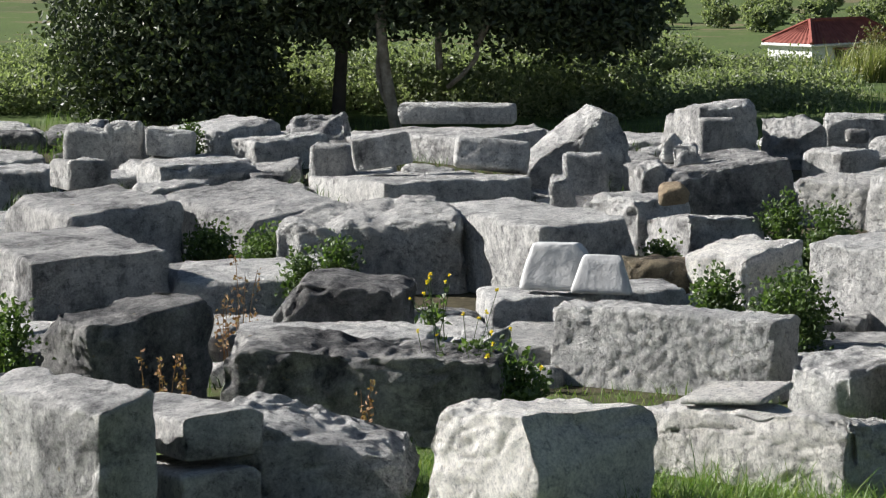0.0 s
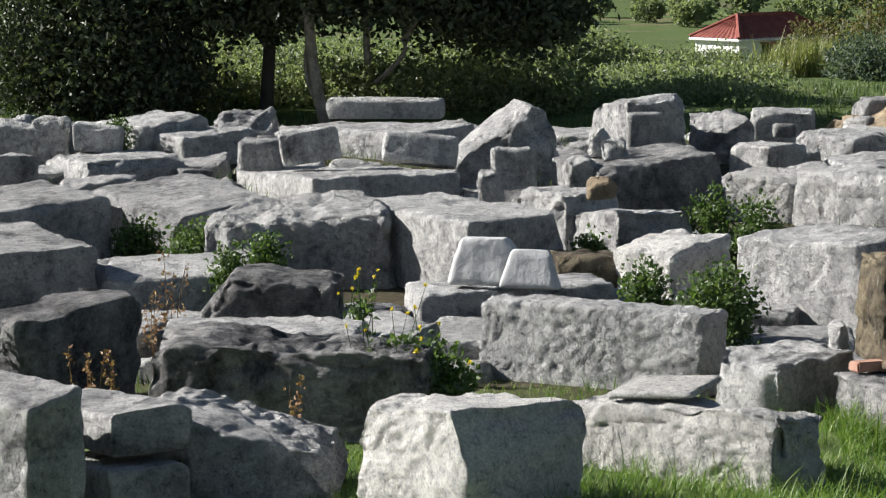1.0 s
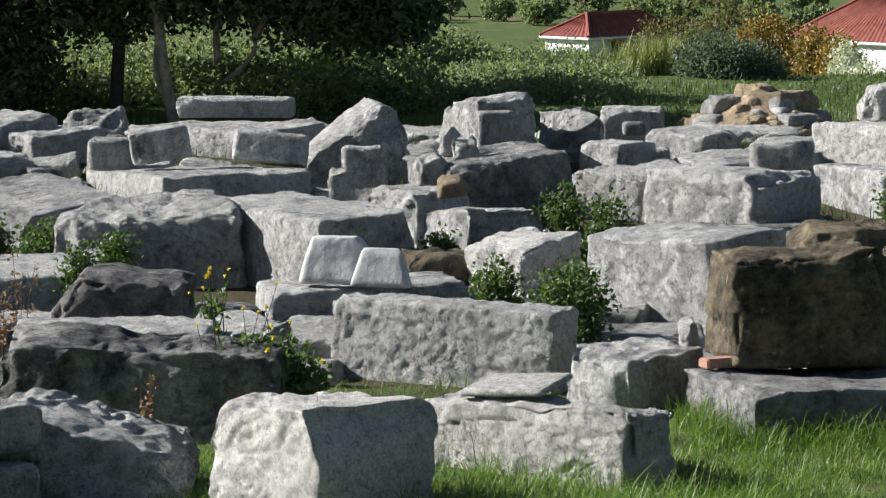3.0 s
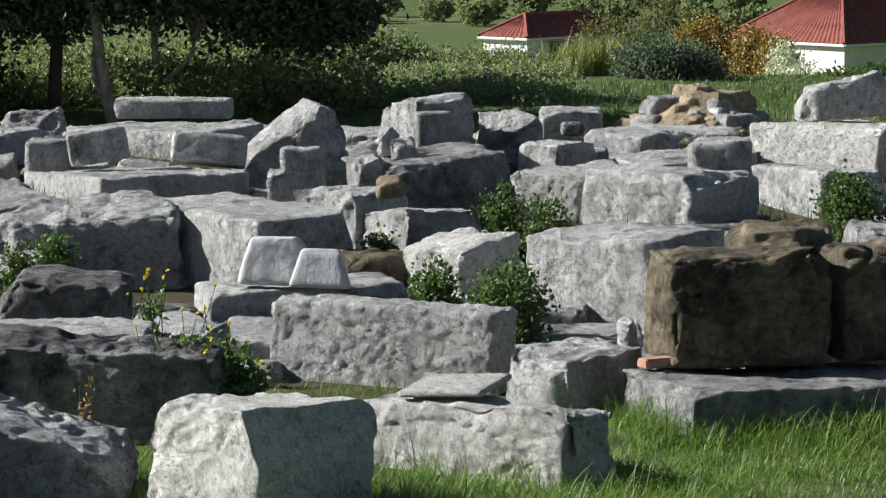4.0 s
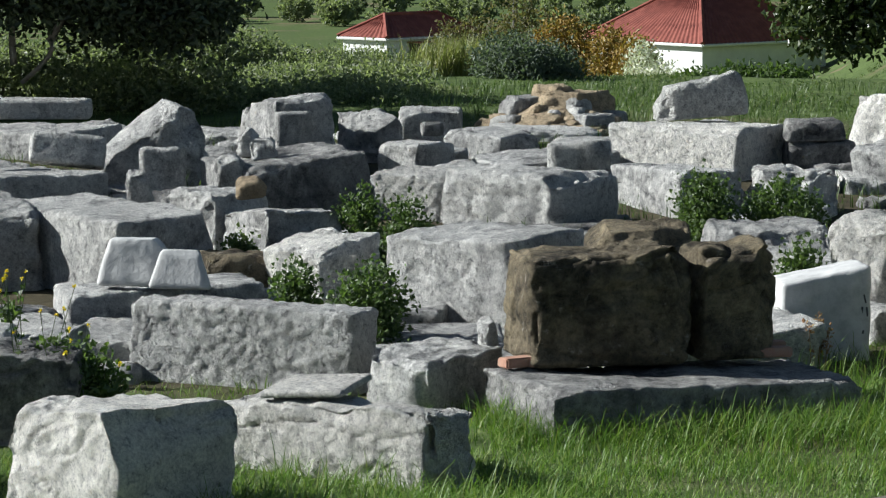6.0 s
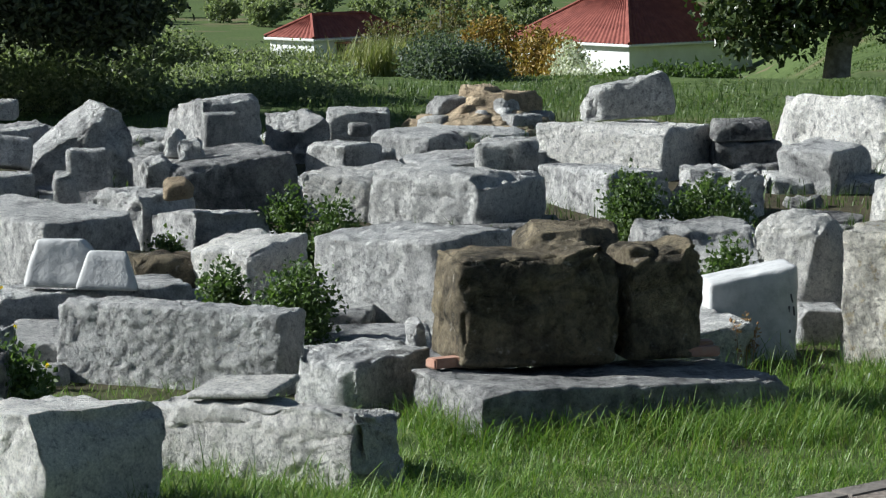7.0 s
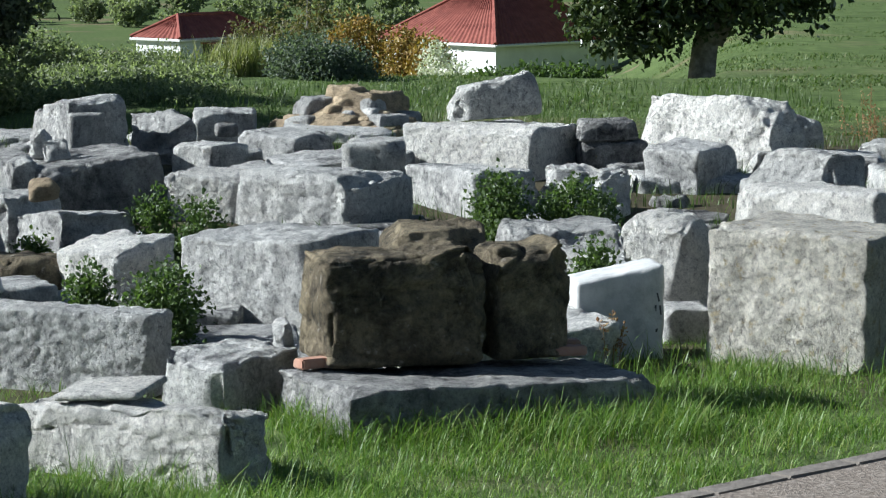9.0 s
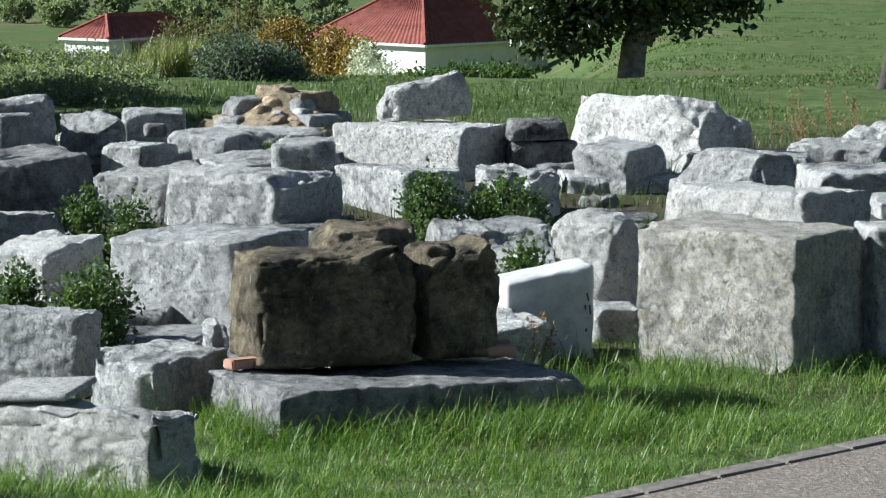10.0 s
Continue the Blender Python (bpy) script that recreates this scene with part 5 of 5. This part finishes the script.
while len(tufts) < 7500:
    u, y = rng.gauss(1000, 38), rng.uniform(38.0, 43.0)
    p = on_view(u, 150, y)
    tufts.append((p.x, y, ground_z(p.x, y) - 0.02, rng.uniform(0.5, 1.0)))
blades("tall_pale_grass", tufts, 0.55, 0.018, 0.45, PALE_GRASS, "tall pale green grass behind the stones", "grass", 35, 3)
far_grass = []
while len(far_grass) < 70000:
    y = 30.5 + 60 * rng.random() ** 1.8
    x = y * rng.uniform(0.03, 0.30)
    if noise.noise((x * 0.5, y * 0.25, 4.0)) < -0.25:
        continue
    far_grass.append((x, y, ground_z(x, y) - 0.02, 0.7 + 0.6 * noise.noise((x * 0.4, y * 0.4, 8.0))))
blades("meadow_grass", far_grass, 0.075, 0.020, 1.3, MEADOW_LEAF, "green meadow grass on the slope", "grass", 32, 2)
mid = []
while len(mid) < 20000:
    x, y = rng.uniform(-7.5, 7.5), rng.uniform(17, 36)
    if noise.noise((x * 0.8, y * 0.5, 5.0)) > -0.12:
        mid.append((x, y, ground_z(x, y) - 0.01, 1.0))
blades("weedy_grass", mid, 0.15, 0.010, 0.7, WEED_LEAF, "grass growing between the stones", "grass", 33, 2)


tall = []
while len(tall) < 3400:
    k = rng.random()
    if k < 0.55:
        x, y = rng.uniform(0.75, 2.9), rng.uniform(15.3, 15.85)
    elif k < 0.8:
        x, y = rng.uniform(-0.5, 1.0), rng.uniform(13.3, 14.3)
    else:
        x, y = rng.uniform(2.6, 4.6), rng.uniform(16.2, 18.2)
    tall.append((x, y, ground_z(x, y) - 0.01, 1.0))
blades("tall_grass", tall, 0.19, 0.0055, 1.3, GRASS_LEAF, "long arching grass along the foot of the stones", "grass", 34, 5)


# ---- the paved path ----
way = (PATH_B - PATH_A).normalized()
inward = Vector((way.y, -way.x, 0))
a, b = PATH_A - way * 3 + inward * 0.16, PATH_B + way * 4 + inward * 0.16
path = mesh_object("path", [(*a.xy, 0.02), (*b.xy, 0.02), (*(b + inward * 2.2).xy, 0.02), (*(a + inward * 2.2).xy, 0.02), (*a.xy, -0.2), (*b.xy, -0.2), (*(b + inward * 2.2).xy, -0.2), (*(a + inward * 2.2).xy, -0.2)],
                   [(3, 2, 1, 0), (0, 1, 5, 4), (1, 2, 6, 5), (2, 3, 7, 6), (3, 0, 4, 7)], PATH_STONE)
tagged(path, "brown-grey paved path with gritty surface", "path", kind="structure")


for i in range(14):
    bm = bmesh.new()
    bmesh.ops.create_cube(bm, size=1, matrix=Matrix.Diagonal((0.52, 0.14, 0.16, 1)))
    bmesh.ops.bevel(bm, geom=bm.edges[:], offset=0.010, segments=2, affect="EDGES")
    for w in bm.verts:
        w.co += 0.006 * noise.noise_vector(w.co * 9 + Vector((i * 3.1, 0, 0)))
    piece = part("kerb_stone", bm, KERB_STONE, path)
    c = PATH_A + way * (-2.2 + 0.526 * i) + inward * 0.08
    piece.matrix_local = pose(c.x, c.y, -0.052, 0, 0, math.degrees(math.atan2(way.y, way.x)))


# ---- houses in the valley ----
def box(x0, x1, y0, y1, z0, z1):
    v = [(x, y, z) for z in (z0, z1) for x, y in ((x0, y0), (x1, y0), (x1, y1), (x0, y1))]
    return v, [(3, 2, 1, 0), (4, 5, 6, 7), (0, 1, 5, 4), (1, 2, 6, 5), (2, 3, 7, 6), (3, 0, 4, 7)]


def roof_plane(corners, pitch, rise):
    """One slope of a tiled roof, eave first, rolled in rows that run from eave to ridge."""
    e0, e1, r1, r0 = [Vector(c) for c in corners]
    n = max(4, int((e1 - e0).length / pitch)) * 4
    up = (e1 - e0).cross(r0 - e0).normalized()
    verts, faces = [], []
    rows = 6
    for j in range(rows + 1):
        for i in range(n + 1):
            k = i / n
            low, high = e0.lerp(e1, k), r0.lerp(r1, k)
            verts.append(low.lerp(high, j / rows) + up * (rise * abs(math.sin(3.1416 * i / 4)) + 0.02 * ((j + i) % 2)))
    for j in range(rows):
        for i in range(n):
            q = j * (n + 1) + i
            faces.append((q, q + 1, q + n + 2, q + n + 1))
    return verts, faces


def house(at, yaw, wings, over, label, openings):
    """Wings: x, y, width, depth, eave height and rise of each; all parts in one thing."""
    root = tagged(new("house"), label, "house", "houses in the valley")
    for x, y, w, d, h, rise in wings:
        v, f = box(x, x + w, y, y + d, -3.0, h)
        wall = mesh_object("wall", v, f, PLASTER, root)
        o, i = over, min(w, d) / 2
        c = [(x - o, y - o, h), (x + w + o, y - o, h), (x + w + o, y + d + o, h), (x - o, y + d + o, h)]
        if w >= d:
            r0, r1 = (x + i, y + d / 2, h + rise), (x + w - i, y + d / 2, h + rise)
            planes = [(c[0], c[1], r1, r0), (c[1], c[2], r1, r1), (c[2], c[3], r0, r1), (c[3], c[0], r0, r0)]
        else:
            r0, r1 = (x + w / 2, y + i, h + rise), (x + w / 2, y + d - i, h + rise)
            planes = [(c[0], c[1], r0, r0), (c[1], c[2], r1, r0), (c[2], c[3], r1, r1), (c[3], c[0], r0, r1)]
        for p in planes:
            v, f = roof_plane(p, 0.55, 0.13)
            slope = mesh_object("roof_slope", v, f, ROOF_TILE, root, "red tiled roof slope", True)
        for p, q in ((c[0], c[1]), (c[1], c[2]), (c[2], c[3]), (c[3], c[0])):
            v, f = limb([Vector(p) - Vector((0, 0, 0.08)), Vector(q) - Vector((0, 0, 0.08))], 0.13, 0.13, 6)
            mesh_object("gutter", v, f, PLASTER, wall, "white gutter")
        for p, q in ((c[0], planes[0][3]), (c[1], planes[0][2]), (c[3], planes[2][2]), (r0, r1)):
            v, f = limb([Vector(p) + Vector((0, 0, 0.1)), Vector(q) + Vector((0, 0, 0.1))], 0.2, 0.2, 6)
            mesh_object("ridge", v, f, ROOF_TILE, slope)
    for x0, x1, z0, z1 in openings:
        v, f = box(x0, x1, -0.06, 0.1, z0, z1)
        door = mesh_object("door", v, f, SHADE_WOOD, root, "dark wooden door under a lean-to")
        v, f = box(x0 - 0.3, x1 + 0.9, -1.3, 0.0, z1, z1 + 0.15)
        mesh_object("porch_roof", v, f, ROOF_TILE, door)
    root.matrix_world = pose(at[0], at[1], at[2], 0, 0, yaw)
    return root


p = on_view(866, 69, 280)
house((p.x, p.y, p.z - 2.4), 47, [(0, 0, 12.4, 5.3, 2.4, 1.9)], 0.35, "small white house with a red hipped roof", [(3.0, 4.4, -0.6, 1.9)])
p = on_view(1426, 78, 270)
house((p.x, p.y, p.z - 2.7), 40, [(0, 0, 16.0, 14.0, 2.7, 5.4)], 0.45, "white house with a large red tiled roof", [])

# ---- a wooden pole ----
pole = tagged(new("utility_pole"), "thin grey wooden pole among the bushes", "pole")
p = on_view(1093, 0, 80)
v, f = limb([(0, 0, 0), (0, 0, 3.0), (0, 0, 6.5)], 0.07, 0.05, 8)
mesh_object("pole", v, f, GREY_WOOD, pole, shade=True)
pole.location = (p.x, 80, ground_z(p.x, 80) - 0.2)

# ---- dark strokes on the marble panel ----
panel = bpy.data.objects["marble_block"]
INK = plain("dark_ink", [(0.05, 0.05, 0.055), (0.09, 0.09, 0.095)], 0.8, 20)
for x, z, w, h, turn in ((3.035, 0.40, 0.012, 0.06, 12), (3.06, 0.375, 0.010, 0.06, -14), (3.045, 0.30, 0.012, 0.05, 4), (3.075, 0.295, 0.010, 0.055, -6), (3.05, 0.225, 0.03, 0.012, 8), (3.055, 0.19, 0.012, 0.05, 10)):
    v, f = box(-w / 2, w / 2, -0.012, 0.012, -h / 2, h / 2)
    mark = mesh_object("painted_mark", v, f, INK, panel, "dark painted stroke")
    mark.matrix_local = panel.matrix_world.inverted() @ pose(x, 18.2, z, 0, turn, 4)

# ---- bricks under the brown blocks ----
def brick(at, yaw, seed):
    bm = bmesh.new()
    bmesh.ops.create_cube(bm, size=1, matrix=Matrix.Diagonal((0.21, 0.10, 0.052, 1)))
    bmesh.ops.bevel(bm, geom=bm.edges[:], offset=0.008, segments=2, affect="EDGES")
    for w in bm.verts:
        w.co += 0.004 * noise.noise_vector(w.co * 20 + Vector((seed, 0, 0)))
    me = bpy.data.meshes.new("brick")
    bm.to_mesh(me)
    bm.free()
    me.materials.append(BRICK)
    ob = new("brick", me)
    ob.matrix_world = pose(at[0], at[1], at[2], 0, 0, yaw)
    return tagged(ob, "red fired brick propping up a stone block", "brick", "bricks under the brown blocks")


for i, (x, y, yaw) in enumerate(((0.93, 16.30, 30), (1.04, 16.36, 80), (1.3, 16.6, 5), (1.56, 16.6, 10), (1.98, 16.62, 8), (2.3, 16.62, 12), (1.3, 16.85, 4), (1.6, 16.85, 3), (2.0, 16.85, 3), (2.3, 16.85, 3))):
    brick((x, y, 0.294), yaw, i)


# ---- heap of tan rubble at the back ----
heap = tagged(new("rubble_heap"), "heap of broken tan stones and earth", "rubble")
heap.location = (2.2, 31.5, 0)
rng = random.Random(77)


def heap_z(x, y):
    return 0.46 * math.exp(-(x / 0.75) ** 2 - (y / 0.9) ** 2) + 0.22 * math.exp(-(x / 1.6) ** 2 - (y / 1.2) ** 2) + 0.03 * noise.noise((x * 4, y * 4, 2))


steps = [-2 + 0.1 * i for i in range(41)]
mound = sheet("mound", steps, steps, TAN, heap_z)
mound.parent = heap
for i in range(110):
    x, y = rng.gauss(0, 0.5), rng.gauss(-0.25, 0.45)
    if i > 60:
        x, y = rng.uniform(-1.6, 1.6), rng.uniform(-1.2, 0.8)
    s = 0.07 + 0.24 * rng.random() ** 2
    ob = stone("rubble_stone", (x, y, heap_z(x, y) - s * 0.35), (s * 1.7, s * 1.3, s * 0.8), rng.uniform(-60, 60), TAN if rng.random() < 0.75 else GREY, "", 1.2, 6, 700 + i)
    for key in ("label", "category", "group"):
        if key in ob:
            del ob[key]
    ob.parent = heap


# ---- weeds among the stones ----
def weed(at, radii, count, seed, label="leafy green weed growing between stones", leaf=0.036, material=None, name="weed"):
    rng = random.Random(seed)
    root = tagged(new(name), label, "plant", "weeds among the stones")
    root.location = at
    for i in range(3):
        v, f = limb(bent((0, 0, -0.05), (rng.uniform(-0.6, 0.6) * radii[0], rng.uniform(-0.4, 0.4) * radii[1], radii[2] * 1.5), 0.06, 4, seed + i), 0.007, 0.003, 5)
        mesh_object("stem", v, f, WEED_LEAF, root)
    got = leaves(clumps((0, 0, radii[2] * 0.8), (radii[0], radii[1], radii[2] * 1.1), count, 11, 0.042, rng), leaf, leaf * 0.6, rng, 0.5)
    mesh_object("foliage", got[0], got[1], material or WEED_LEAF, root)
    return root


def flowers(at, seed, count=9, h=0.32):
    rng = random.Random(seed)
    root = tagged(new("yellow_flower_plant"), "weed with small yellow flowers beside stones", "plant", "flowering weeds")
    root.location = at
    got = ([], [])
    for i in range(count):
        tip = Vector((rng.uniform(-0.25, 0.25), rng.uniform(-0.1, 0.1), h * rng.uniform(0.6, 1.15)))
        v, f = limb(bent((rng.uniform(-0.08, 0.08), 0, -0.03), tip, 0.04, 5, seed + i), 0.004, 0.002, 4)
        stem = mesh_object("stem", v, f, WEED_LEAF, root)
        head = leaves([tip] * 8, 0.016, 0.011, rng, 0.6)
        mesh_object("flower", head[0], head[1], YELLOW_PETAL, stem, "yellow flower")
        leaves([tip * k + Vector((rng.gauss(0, 0.012), 0, 0)) for k in (0.2, 0.3, 0.4, 0.5, 0.6, 0.7, 0.35, 0.45) for _ in range(2)], 0.06, 0.018, rng, 0.3, got)
    mesh_object("foliage", got[0], got[1], WEED_LEAF, root)
    return root


def stalks(at, seed, count=7, h=0.4, spread_r=0.1, label="dry reddish brown weed stalks"):
    rng = random.Random(seed)
    root = tagged(new("dry_weed"), label, "plant", "dry weeds")
    root.location = at
    for i in range(count):
        tip = Vector((rng.gauss(0, spread_r), rng.gauss(0, spread_r * 0.6), h * rng.uniform(0.6, 1.1)))
        v, f = limb(bent((tip.x * 0.6, tip.y * 0.6, -0.03), tip, 0.03, 5, seed + i), 0.004, 0.002, 4)
        stem = mesh_object("stem", v, f, DRY_STEM, root)
        pts = [Vector((tip.x * (0.6 + 0.4 * k), tip.y, tip.z * k)) + Vector((rng.gauss(0, 0.012), rng.gauss(0, 0.012), 0)) for k in [rng.uniform(0.35, 1) for _ in range(26)]]
        got = leaves(pts, 0.028, 0.014, rng, 0.4)
        mesh_object("seed_head", got[0], got[1], DRY_STEM, stem)
    return root


weed((-3.83, 21.60, 0.05), (0.17, 0.17, 0.22), 195, 513)
weed((-3.37, 21.30, 0.05), (0.21, 0.21, 0.23), 232, 526)
weed((-2.60, 19.10, 0.20), (0.07, 0.07, 0.26), 127, 539)
weed((0.17, 18.30, 0.00), (0.23, 0.23, 0.31), 317, 552)
weed((0.14, 21.50, 0.00), (0.16, 0.16, 0.38), 282, 565)
weed((0.44, 21.30, 0.00), (0.18, 0.18, 0.35), 280, 578)
weed((-0.28, 18.60, 0.10), (0.11, 0.11, 0.25), 162, 591)
weed((-3.96, 16.20, 0.00), (0.11, 0.11, 0.33), 190, 604)
weed((-0.68, 21.00, 0.10), (0.08, 0.08, 0.20), 90, 617)
weed((-2.85, 19.30, 0.10), (0.07, 0.07, 0.26), 122, 630)
weed((2.68, 22.90, 0.00), (0.22, 0.22, 0.38), 380, 643)
weed((3.25, 22.95, 0.00), (0.32, 0.30, 0.33), 460, 656)
weed((2.86, 19.40, 0.00), (0.12, 0.12, 0.33), 204, 669)
weed((-6.50, 29.00, 0.00), (0.10, 0.10, 0.30), 172, 682)
weed((-5.16, 28.00, 0.20), (0.08, 0.08, 0.28), 135, 695)
flowers((-1.51, 15.75, 0.00), 708, h=0.75, count=6)
flowers((-1.32, 15.60, 0.00), 721, h=0.65, count=7)
flowers((-1.84, 17.40, 0.30), 734, h=0.30, count=5)
weed((-1.41, 15.90, 0.00), (0.29, 0.29, 0.25), 314, 747, leaf=0.04)
stalks((-2.82, 14.75, 0.00), 760, h=0.62, spread_r=0.04)
stalks((2.70, 17.70, 0.00), 773, h=0.38, spread_r=0.04)
stalks((7.13, 30.00, 0.00), 786, h=0.83, count=16, spread_r=0.2)
stalks((7.80, 31.00, 0.00), 799, h=0.82, count=18, spread_r=0.25)
stalks((-3.03, 17.80, 0.00), 812, h=0.64, spread_r=0.1)
stalks((-1.86, 14.60, 0.00), 825, h=0.43, count=3, spread_r=0.03)
